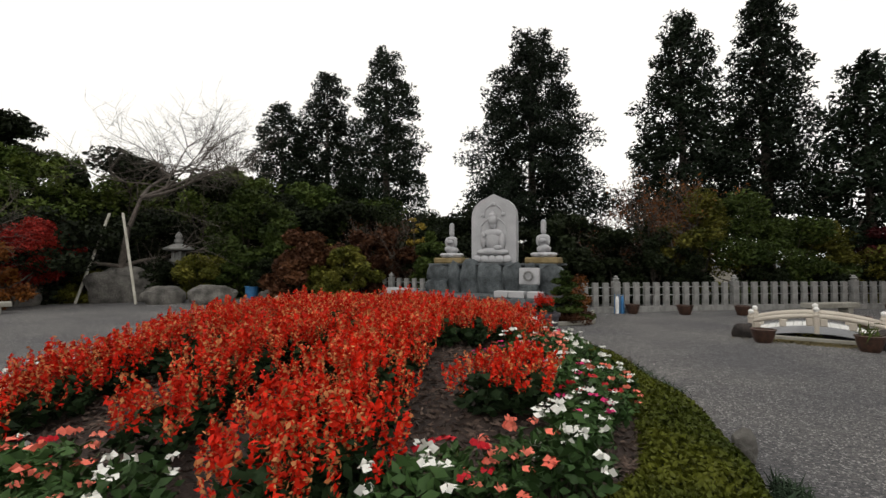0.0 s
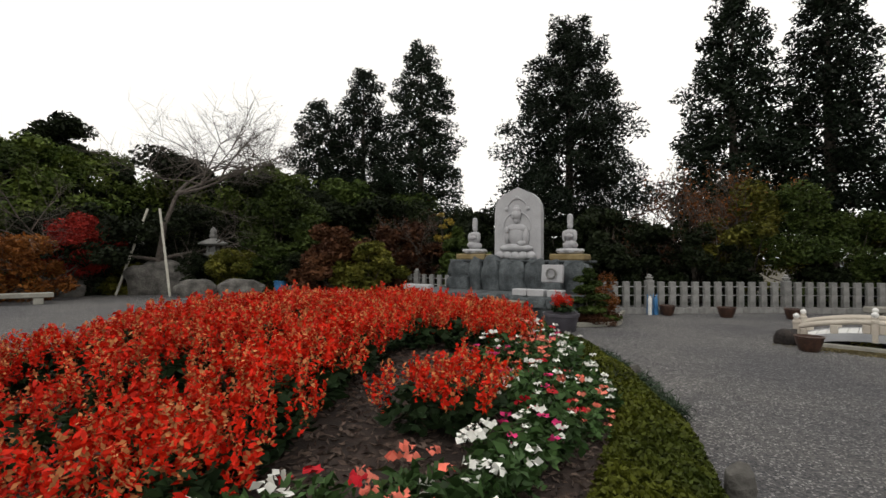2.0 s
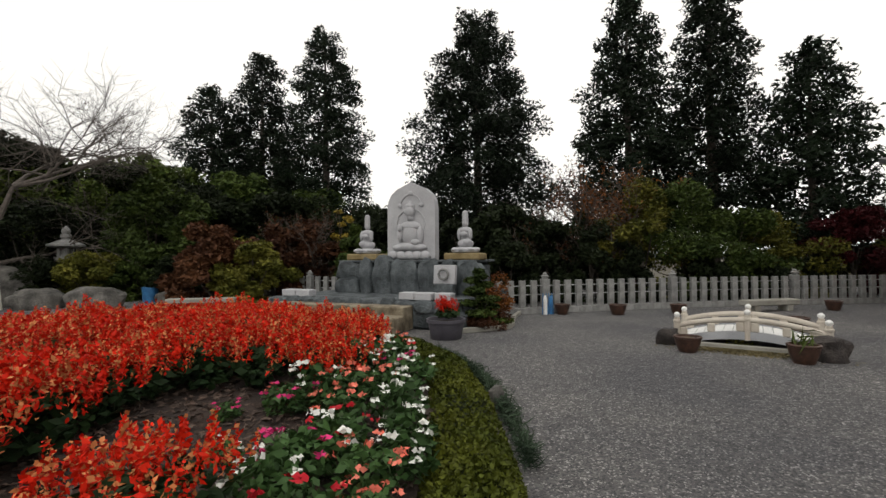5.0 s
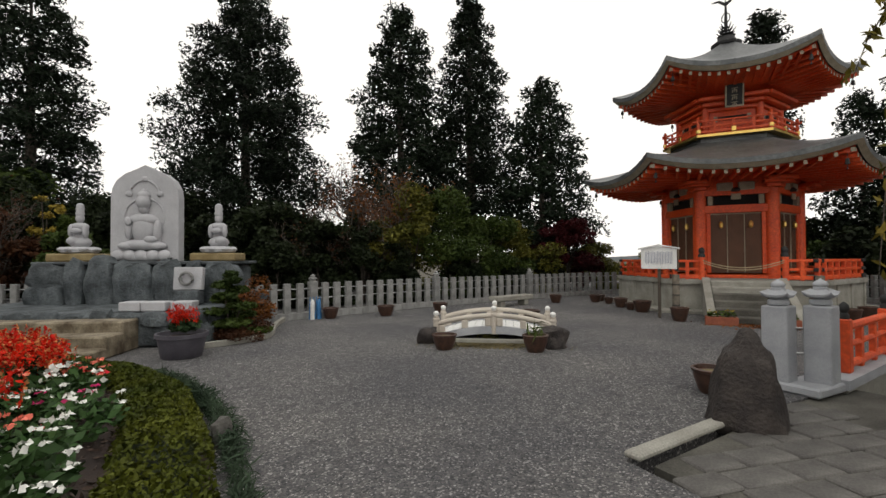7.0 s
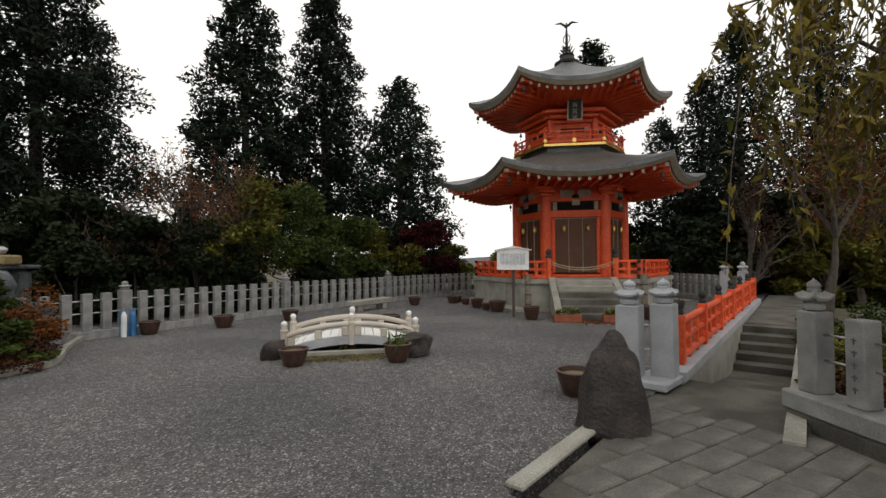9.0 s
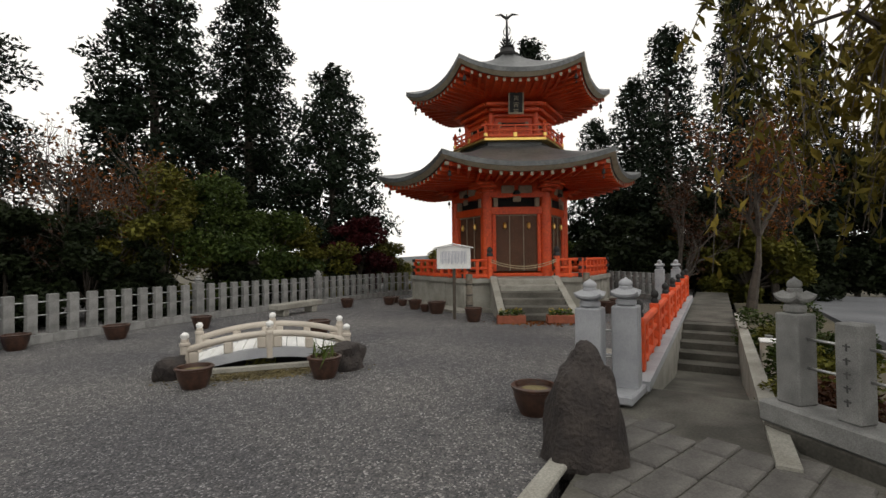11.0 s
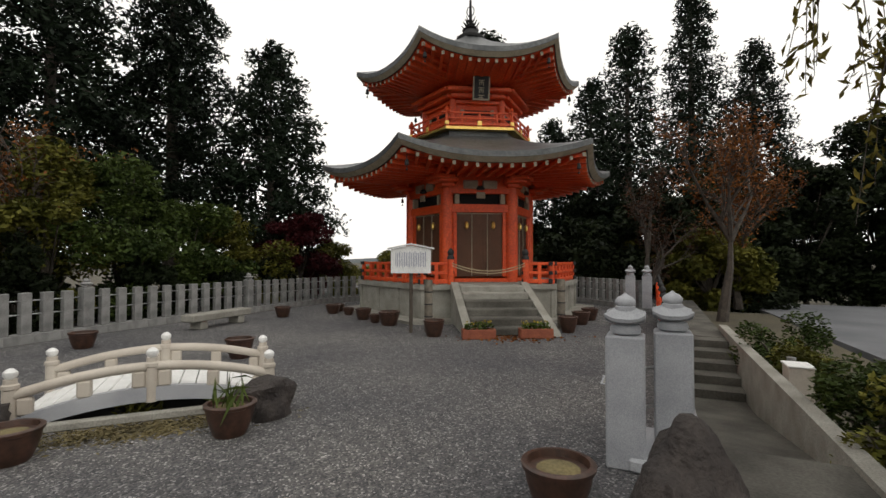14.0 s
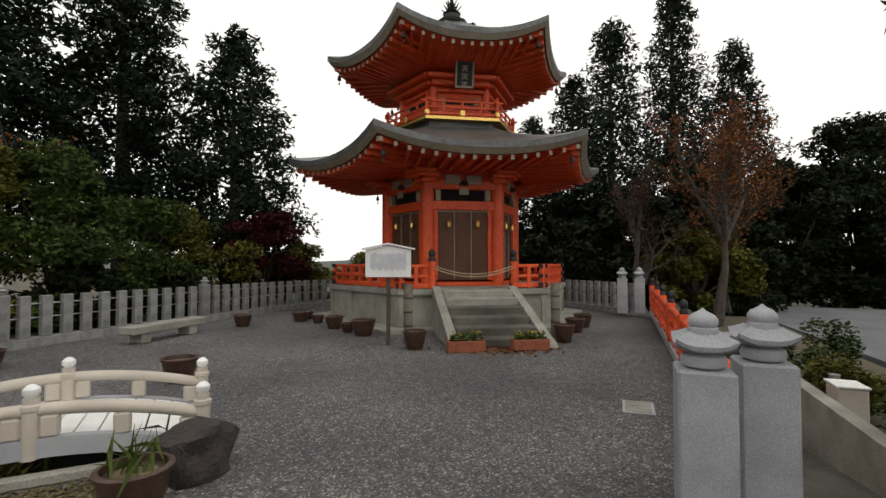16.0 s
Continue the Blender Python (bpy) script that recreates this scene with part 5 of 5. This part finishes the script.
# ---------- trees ----------
def cedar(x, y, h, r, label, clear=.14, seed=0, per=66, lean=0.0):
    """Tall conifer: straight trunk, whorled drooping boughs, needle clumps with gaps."""
    t = thing("cedar_tree", label, "tree", pose(x, y, -.5), "cedars")
    g = Geo()
    g.tube([(0, 0, 0), (.05, 0, h * .3), (lean * .5, .05, h * .7), (lean, 0, h * .98)], [h * .022, h * .017, h * .008, .02], 8)
    tips = []
    levels = int(h * 6.5)
    for i in range(levels):
        f = clear + (1 - clear) * (i + R.random()) / levels
        z = h * f
        k = 1 - (f - clear) / (1 - clear)
        ln = 1.36 * r * min(1, .12 + 1.0 * k ** .6) * R.uniform(.72, 1.0) * (1 if f > clear + .1 else .8)
        a = i * 2.39996 + R.uniform(-.3, .3)
        px = lean * f
        e = (px + ln * math.cos(a), ln * math.sin(a), z - ln * .12 + .1 * ln * R.uniform(-1, 1))
        if i % 2 == 0:
            g.tube([(px, 0, z), ((px + e[0]) / 2, e[1] / 2, z + .06 * ln), e], [.05, .03, .01], 4, cap=False)
        m = max(2, int(ln * 2.3))
        for j in range(m):
            s = .3 + .7 * (j + .5) / m
            w = .42 + .12 * ln * (1 - s * .4)
            tips.append((px + (e[0] - px) * s + R.uniform(-.25, .25), e[1] * s + R.uniform(-.25, .25), z + (e[2] - z) * s + R.uniform(-.1, .1), w * .85, w * .85))
    tips += [(lean, 0, h * .97, .25, .5), (lean, 0, h * .92, .45, .5)]
    part("trunk", g, M_bark, t)
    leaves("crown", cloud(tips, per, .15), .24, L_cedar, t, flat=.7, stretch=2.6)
    return t


def bare_tree(name, label, x, y, z, h, spread, material, leafmat, nleaf, lsize, depth=4, trunk=.12, kids=3, stems=1, group="", up=.08):
    t = thing(name, label, "tree", pose(x, y, z), group)
    g, tips = Geo(), []
    for i in range(stems):
        a = R.uniform(0, 6.28)
        d = Vector((math.cos(a) * .5 * (stems > 1), math.sin(a) * .5 * (stems > 1), 1))
        limb_tree(g, (0, 0, 0), d, h * .42, trunk, depth, spread, .3, up, tips, 6, kids)
    part("limb_work", g, material, t)
    if leafmat and nleaf:
        c = np.array([tuple(R.choice(tips)) for _ in range(nleaf)]) + RN.normal(0, .09, (nleaf, 3))
        leaves("foliage", c, lsize, leafmat, t, flat=.7, droop=.3)
    return t


def leafy_tree(name, label, x, y, z, h, r, material, per=220, size=.16, clumps=26, trunk=.14, low=.35, group="", cat="tree"):
    """Broad-leaved tree: trunk, limbs out to the clumps, uneven crown of leaves."""
    t = tagged(thing(name, label, cat, pose(x, y, z), group))
    cl = []
    for i in range(clumps):
        a, q = R.uniform(0, 6.28), math.sqrt(R.random())
        f = R.random()
        rr = r * q * math.sin(math.pi * (.2 + .7 * f)) * 1.1
        cl.append((rr * math.cos(a), rr * math.sin(a), h * (low + (1 - low) * f) - .1 * r, r * R.uniform(.22, .4), r * R.uniform(.16, .3)))
    g = Geo()
    g.tube([(0, 0, 0), (.05, .03, h * .25), (0, .05, h * .6)], [trunk, trunk * .75, trunk * .3], 7)
    for c in cl[::2]:
        g.tube([(0, 0, h * .2), (c[0] * .5, c[1] * .5, c[2] * .65), (c[0], c[1], c[2])], [trunk * .4, trunk * .22, .015], 4, cap=False)
    part("trunk", g, M_bark, t)
    leaves("crown", cloud(cl, per, .2), size, material, t, flat=.6)
    return t


def polar(az, d, eye=(0.0, 0.0)):
    """Place at a compass angle (degrees left of +y) and distance from a point of the walk."""
    return eye[0] - d * math.sin(radians(az)), eye[1] + d * math.cos(radians(az))


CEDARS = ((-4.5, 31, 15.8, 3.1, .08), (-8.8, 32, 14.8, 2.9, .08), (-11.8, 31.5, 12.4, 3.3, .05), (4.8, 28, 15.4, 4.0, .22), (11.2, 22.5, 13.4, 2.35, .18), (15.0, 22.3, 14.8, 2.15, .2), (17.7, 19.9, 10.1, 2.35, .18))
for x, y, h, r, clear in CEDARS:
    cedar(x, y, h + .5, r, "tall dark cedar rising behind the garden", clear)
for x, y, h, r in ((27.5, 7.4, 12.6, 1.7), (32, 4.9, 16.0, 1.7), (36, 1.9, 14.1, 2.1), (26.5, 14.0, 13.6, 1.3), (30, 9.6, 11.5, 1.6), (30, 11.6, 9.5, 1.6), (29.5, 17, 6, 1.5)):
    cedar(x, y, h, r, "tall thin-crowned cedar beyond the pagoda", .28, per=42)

# middle belt of trees and shrubs behind the fence
for i, (az, d, h, r, kind) in enumerate(((9.5, 19.5, 2.9, 1.5, 'm'), (17.5, 18.5, 2.6, 1.3, 'm'), (13, 17.6, 2.0, 1.2, 'o'), (1.5, 18.8, 2.6, 1.0, 'g'),
                                        (24, 23, 4.6, 2.2, 'g'), (30, 27, 6.0, 2.8, 'b'), (38, 27, 5.6, 2.8, 'b'), (46, 25, 6.2, 2.6, 'b'), (52, 24, 7.0, 2.6, 'g'), (34, 23, 3.8, 2.2, 'd'), (42, 21.5, 3.6, 2.0, 'd'), (21, 26, 5.0, 2.4, 'd'), (9, 26, 4.6, 2.2, 'd'), (2, 26, 4.2, 2.2, 'd'), (-3, 25, 4.5, 2.2, 'd'),
                                        (-9, 18.5, 2.8, 1.4, 'd'), (-14, 19, 3.4, 1.6, 'd'))):
    mm = dict(m=L_brown, o=L_olive, g=L_green, b=L_bamboo, d=L_shade)[kind]
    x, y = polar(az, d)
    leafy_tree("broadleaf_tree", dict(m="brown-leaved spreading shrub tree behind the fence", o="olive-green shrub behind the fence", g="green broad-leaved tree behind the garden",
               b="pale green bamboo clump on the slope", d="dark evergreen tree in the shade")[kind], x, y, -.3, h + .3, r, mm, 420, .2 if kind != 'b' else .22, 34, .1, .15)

# dark wood that closes the view further back, its shade put into the leaf colour
for i in range(30):
    az = 58 - i * 2.75
    x, y = polar(az, 29 + 2.5 * math.sin(i * 2.1))
    leafy_tree("wood_tree", "dark evergreen of the wood behind the garden", x, y, -.5, (3.4 if az < 8 else 6.4 if az < 41 else 7.8) + .8 * math.sin(i * 1.7), 2.6, L_shade if i % 3 else (L_bamboo if az > 18 else L_green), 380, .28, 30, .12, .08, group="wood")
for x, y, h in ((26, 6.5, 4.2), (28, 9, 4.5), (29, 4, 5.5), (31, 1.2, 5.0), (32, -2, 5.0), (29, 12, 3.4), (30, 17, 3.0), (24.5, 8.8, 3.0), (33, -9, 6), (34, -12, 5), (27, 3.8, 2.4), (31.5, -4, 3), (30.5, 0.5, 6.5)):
    leafy_tree("wood_tree", "dark evergreen of the wood beyond the road", x, y, -.5, h + .5, 2.4, L_shade, 420, .26, 34, .12, .08, group="wood")

# shrubs right behind the stone fence
for i, (x, y, h, r, kind) in enumerate(((9.2, 17.0, 4.0, 1.6, 'o'), (10.9, 17.4, 4.0, 1.7, 'g'), (12.7, 17.6, 3.6, 1.6, 'g'), (14.7, 17.9, 3.1, 1.5, 'o'), (17.0, 17.4, 3.1, 1.4, 'r'), (5.9, 17.0, 2.9, 1.3, 'd'), (7.4, 16.9, 3.0, 1.3, 'd'), (19.5, 18.2, 2.2, 1.4, 'o'), (22, 17.5, 2.0, 1.4, 'o'),
                                        (4.6, 16.6, 1.9, .9, 'd'), (8.4, 16.2, 1.3, .9, 'd'), (11.2, 16.6, 1.4, .9, 'd'), (13.4, 17, 1.4, .9, 'd'), (15.8, 17.4, 1.4, .9, 'd'))):
    # kind d: the undergrowth's shade is in its leaf colour
    mm = dict(o=L_olive, g=L_green, d=L_shade, r=L_maroon)[kind]
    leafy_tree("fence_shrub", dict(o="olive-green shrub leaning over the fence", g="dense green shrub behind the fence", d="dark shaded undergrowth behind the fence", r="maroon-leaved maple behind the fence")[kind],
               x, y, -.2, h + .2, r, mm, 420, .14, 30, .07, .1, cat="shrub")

# bare and half-bare trees
bare_tree("bare_cherry", "spreading half-bare cherry with rust leaves", 8.0, 17.6, -.2, 4.6, .9, M_twig, L_rust, 2600, .11, 4, .13, 4, 3)
bare_tree("bare_cherry", "spreading half-bare cherry with rust leaves", 10.3, 19.2, -.2, 5.0, .8, M_twig, L_rust, 2400, .11, 4, .12, 4, 2)
bare_tree("bare_cherry", "grey bare tree with few leaves behind the fence", 6.6, 17.4, -.2, 3.8, .9, M_twig, L_brown, 900, .1, 4, .1, 4, 2)
bare_tree("bare_shrub", "tangled bare brown shrub behind the fence", -2.8, 19.6, -.2, 3.6, 1.0, M_twig, L_brown, 1500, .1, 4, .08, 4, 3)
x, y = polar(4.3, 20)
leafy_tree("yellow_shrub", "thin shrub with clear yellow leaves", x, y, -.2, 3.6, .55, L_yellow, 60, .13, 10, .05, .5, cat="shrub")
x, y = -12.4, 16.8
t = bare_tree("weeping_cherry", "large bare weeping cherry with pale twigs and props", x, y, 0, 9.6, 1.3, M_twig, None, 0, .1, 5, .17, 5, 1, up=.01)
for s in (-1, 1):
    part("prop_pole", Geo().tube([(s * 1.1 + .3, -.9, 0), (s * .25 + .1, -.2, 3.3)], .045, 8), M_bamboo, t, "pale wooden prop pole")

# right-hand side: weeping tree near the ramp, bare cherries, far wood
for x, y, h, n, lm in ((20.0, 3.9, 5.6, 2400, L_rust), (24.5, 3.3, 5.4, 2200, L_rust), (21.5, 6.0, 4.8, 1500, L_brown)):
    bare_tree("bare_cherry", "half-bare cherry with rusty leaves beside the road", x, y, -.3, h, .85, M_bark, lm, n, .12, 4, .16, 4, 1, "roadside cherries")
for x, y, h, r, mm, lb in ((33, -2.6, 8.4, 3.0, L_shade, "dark rounded evergreen beyond the road"), (34, -8, 8.4, 3.6, L_shade, "dark rounded evergreen beyond the road"), (32, -6, 3.4, 2.0, L_rust, "rust-brown shrub beyond the road"), (24.5, 4.2, 3.0, 1.6, L_olive, "olive shrub beside the path"), (27, 7.5, 3.0, 1.8, L_olive, "olive shrub beyond the far fence"),
                           (31.5, 2.5, 4.8, 2.4, L_shade, "dark evergreen beyond the road"), (26, 11.5, 2.6, 1.8, L_green, "green shrub beyond the pagoda"), (34, -14, 7, 3.5, L_shade, "dark rounded evergreen beyond the road"), (25, 15, 2.2, 1.6, L_olive, "olive shrub beyond the pagoda")):
    leafy_tree("roadside_tree", lb, x, y, -.5, h, r, mm, 480, .24, 44, .16, .15)
for x, y, rx, h, mm, lb in ((14.0, 3.2, .8, .7, L_green, "dark green clipped shrub by the steps"), (12.6, 3.0, .5, .5, L_olive, "yellowing grassy shrub behind the kerb"), (9.5, 2.75, .6, .62, L_olive, "small flowering shrub behind the kerb"), (10.5, 2.75, .6, .68, L_green, "half-bare shrub behind the kerb"), (8.85, 2.7, .4, .5, L_brown, "brown low shrub behind the kerb")):
    shrub("kerb_shrub", lb, x, y, -.3, rand_clumps(12, rx, rx * .7, .1, h, .24), 260, .075, mm, 10)


def weeping(x, y):
    """Weeping cherry at the apron: limbs arch over and hang thin twigs with yellowing leaves."""
    t = thing("weeping_cherry", "weeping cherry with hanging yellow-green leafy twigs", "tree", pose(x, y, -.2))
    g, tw, lf = Geo(), Geo(), []
    g.tube([(0, 0, 0), (-.05, .1, 1.4), (.05, .2, 2.8), (.0, .2, 3.8)], [.2, .16, .12, .06], 9)
    for i in range(46):
        a, r = R.uniform(0, 6.28), R.uniform(1.0, 2.6)
        z0 = R.uniform(2.2, 3.8)
        top = (r * .55 * math.cos(a), r * .55 * math.sin(a), z0 + R.uniform(.5, 1.3))
        end = (r * math.cos(a), r * math.sin(a), top[2] - .3)
        g.tube([(0, .2, z0), top, end], [.03, .018, .008], 5, cap=False)
        for k in range(13):
            f = R.uniform(.3, 1)
            p = Vector(top).lerp(Vector(end), f) if R.random() < .6 else Vector((0, .2, z0)).lerp(Vector(top), f)
            ln = R.uniform(.5, 1.7)
            o = Vector((R.uniform(-.45, .45), R.uniform(-.45, .45), 0))
            q = [p, p + o * .6 + Vector((0, 0, -ln * .45)), p + o + Vector((0, 0, -ln))]
            tw.tube(q, [.008, .005, .003], 3, cap=False)
            for j in range(26):
                u = R.random()
                c = q[0].lerp(q[1], u * 2) if u < .5 else q[1].lerp(q[2], u * 2 - 1)
                lf.append((c.x + R.uniform(-.05, .05), c.y + R.uniform(-.05, .05), c.z))
    part("trunk", g, M_bark, t)
    part("hanging_twig_work", tw, M_twig, t)
    leaves("foliage", np.array(lf), .12, L_willow, t, flat=.5, droop=1.2, stretch=3.2)


weeping(8.4, 1.55)

# ---------- garden rocks and lanterns beyond the bed ----------
for x, y, sx, sy, sz, s, rot in ((-12.3, 17.0, 2.3, 1.2, 1.35, 1, 40), (-10.2, 16.2, 1.35, .9, .68, 2, 30), (-8.4, 16.2, 1.5, 1.0, .72, 4, 20), (-6.9, 17.3, .6, .5, .45, 6, 0), (-14.6, 15.0, 1.5, .8, .75, 7, 48), (-15.9, 14.1, 1.0, .8, .7, 8, 40)):
    rock_thing("garden_rock", x, y, -.05, sx, sy, sz, 300 + s, M_rock_gy, "weathered grey garden boulder with lichen streaks", rot, .28, 3, group="garden rocks")


def lantern(x, y, z, s, label, tall=True):
    t = thing("stone_lantern", label, "stone lantern", Matrix.Translation((x, y, z)) @ Matrix.Scale(s, 4))
    if tall:
        part("shaft", Geo().lathe(0, 0, [(.3, 0), (.3, .12), (.16, .16), (.13, .6), (.16, .95), (.3, 1.05), (.32, 1.15)], 12), M_granite_old, t, smooth=True)
        h = 1.15
    else:
        g = Geo()
        for a in (.8, 2.4, 3.9, 5.5):
            g.tube([(.42 * math.cos(a), .42 * math.sin(a), 0), (.3 * math.cos(a), .3 * math.sin(a), .3), (.18 * math.cos(a), .18 * math.sin(a), .48)], [.1, .09, .12], 6)
        g.lathe(0, 0, [(.3, .46), (.34, .5), (.34, .56), (.26, .58)], 12)
        part("leg_ring", g, M_granite_old, t)
        h = .58
    fb = Geo()
    for i in range(4):
        a = i * math.pi / 2 + .785
        fb.box(.17 * math.cos(a), .17 * math.sin(a), h, .09, .09, .28, .01)
    fb.box(0, 0, h, .3, .3, .03, .01).box(0, 0, h + .02, .2, .2, .24, .01)
    part("fire_box", fb, M_granite_old, t)
    part("roof", Geo().lathe(0, 0, [(.3, h + .28), (.5, h + .33), (.5, h + .38), (.25, h + .5), (.1, h + .56)], 6 if tall else 14), M_granite_old, t, smooth=not tall)
    part("jewel", Geo().lathe(0, 0, [(.1, h + .55), (.15, h + .62), (.14, h + .7), (.1, h + .72), (.13, h + .8), (.1, h + .88), (.01, h + .98)], 12), M_granite_old, t, smooth=True)
    return t


lantern(-11.2, 18.7, .3, 1.15, "tall grey stone lantern among the shrubs")
lantern(-14.7, 15.3, .62, .85, "low stone lantern on curved legs among rocks", False)
lantern(-14.3, 18.2, .5, 1.0, "tall pale stone lantern behind the red maple")
x, y = polar(43.0, 21.0)
leafy_tree("red_maple", "small bright red maple in the garden", x, y, 0, 2.9, 1.35, L_redmaple, 420, .1, 30, .08, .35)
for az, d, h, r, mm, lb in ((47, 19.5, 2.0, 1.5, L_rust, "rusty azalea shrub by the lantern"), (29, 21, 1.7, 1.2, L_olive, "olive green garden shrub behind the boulders"), (25, 21.4, 1.9, 1.2, L_green, "green garden shrub behind the boulders"), (33, 21.5, 1.6, 1.2, L_shade, "dark garden shrub behind the boulders"), (21, 20.5, 1.6, 1.1, L_shade, "dark garden shrub by the fence"), (39, 21.5, 1.2, .8, L_olive, "olive shrub by the lantern"), (17, 21.5, 2.4, 1.4, L_olive, "olive green shrub behind the fence"), (12.5, 22, 2.4, 1.4, L_shade, "dark shrub behind the fence"), (51, 20, 1.2, 1.2, L_bamboo, "pale green low shrub by the wall")):
    x, y = polar(az, d)
    leafy_tree("garden_shrub", lb, x, y, 0, h, r, mm, 380, .13, 28, .06, .08, cat="shrub")
t = thing("blue_bin", "open blue plastic bin by the fence", "bin", pose(-7.8, 18.0, 0))
part("bin", Geo().lathe(0, 0, [(.22, 0), (.26, .5), (.28, .5), (.28, .54), (.24, .54), (.2, .06)], 16), M_blue, t, smooth=True)
for x, y, rot in ((-4.9, 15.6, 10), (-13.2, 12.2, 48)):
    t = thing("stone_bench", "long pale stone bench on the gravel", "bench", pose(x, y, 0, 0, 0, rot))
    part("slab", Geo().box(0, 0, .2, 1.9, .4, .14, .02), M_concrete, t)
    for s in (-.6, .6):
        part("leg", Geo().box(s, 0, 0, .25, .34, .2, .015), M_concrete, t)
g = Geo().box(0, 0, 0, 3.0, .3, .5, .03, pose(-17, 13.6, 0, 0, 0, 48))
structure("wall_garden", g, M_concrete, "low pale garden wall", "wall")

# far wooded hill and tree line that closes the place
g = Geo()
n = 90
for i in range(n + 1):
    a = 2 * math.pi * i / n
    d = 330
    h = 5 + 16 * max(0, math.cos(a - radians(38))) ** 6 + 5 * noise.noise(Vector((i * .35, 0, 0)))
    for k in range(8):
        f = k / 7
        g.v.append((-(d + 120 * f) * math.sin(a), (d + 120 * f) * math.cos(a), -2 + (h + 24 * max(0, math.cos(a - radians(38))) ** 6) * f * (1 + .12 * noise.noise(Vector((i * .8, k, 3))))))
g.f = [(i * 8 + k, (i + 1) * 8 + k, (i + 1) * 8 + k + 1, i * 8 + k + 1) for i in range(n) for k in range(7)]
structure("backdrop_hill", g, M_hill, "far wooded hill with blue-grey haze in its colour", "hill", True)

# ---------- paving of the apron ----------
apron = thing("paved_apron", "irregular dark stone paving slabs of the apron", "paving", kind="structure")
slab = [Geo().box(0, 0, 0, w, .25, .05, .012).mesh("paver") for w in (.36, .48, .3)]
for me in slab:
    me.materials.append(M_paver)
ux, uy = Vector((.97, -.24)), Vector((.24, .97))
inside = [(5.25, 4.08), (6.55, 4.2), (7.9, 4.38), (7.6, 3.1), (6.3, 1.5), (5.6, .3), (4.75, .3)]


def in_poly(x, y, poly):
    c = False
    for (x0, y0), (x1, y1) in zip(poly, poly[1:] + poly[:1]):
        if (y0 > y) != (y1 > y) and x < (x1 - x0) * (y - y0) / (y1 - y0) + x0:
            c = not c
    return c


for r in range(20):
    s = -.3 * (r % 2)
    while s < 4:
        k = R.randrange(3)
        w = (.36, .48, .3)[k]
        p = Vector((4.6, .4)) + ux * (s + w / 2) + uy * (r * .265)
        if in_poly(p.x, p.y, inside):
            part("paver", slab[k], M_paver, apron, m=pose(p.x, p.y, -.055 + R.uniform(-.006, .006), R.uniform(-.6, .6), R.uniform(-.6, .6), -14 + R.uniform(-1, 1)))
        s += w + .018
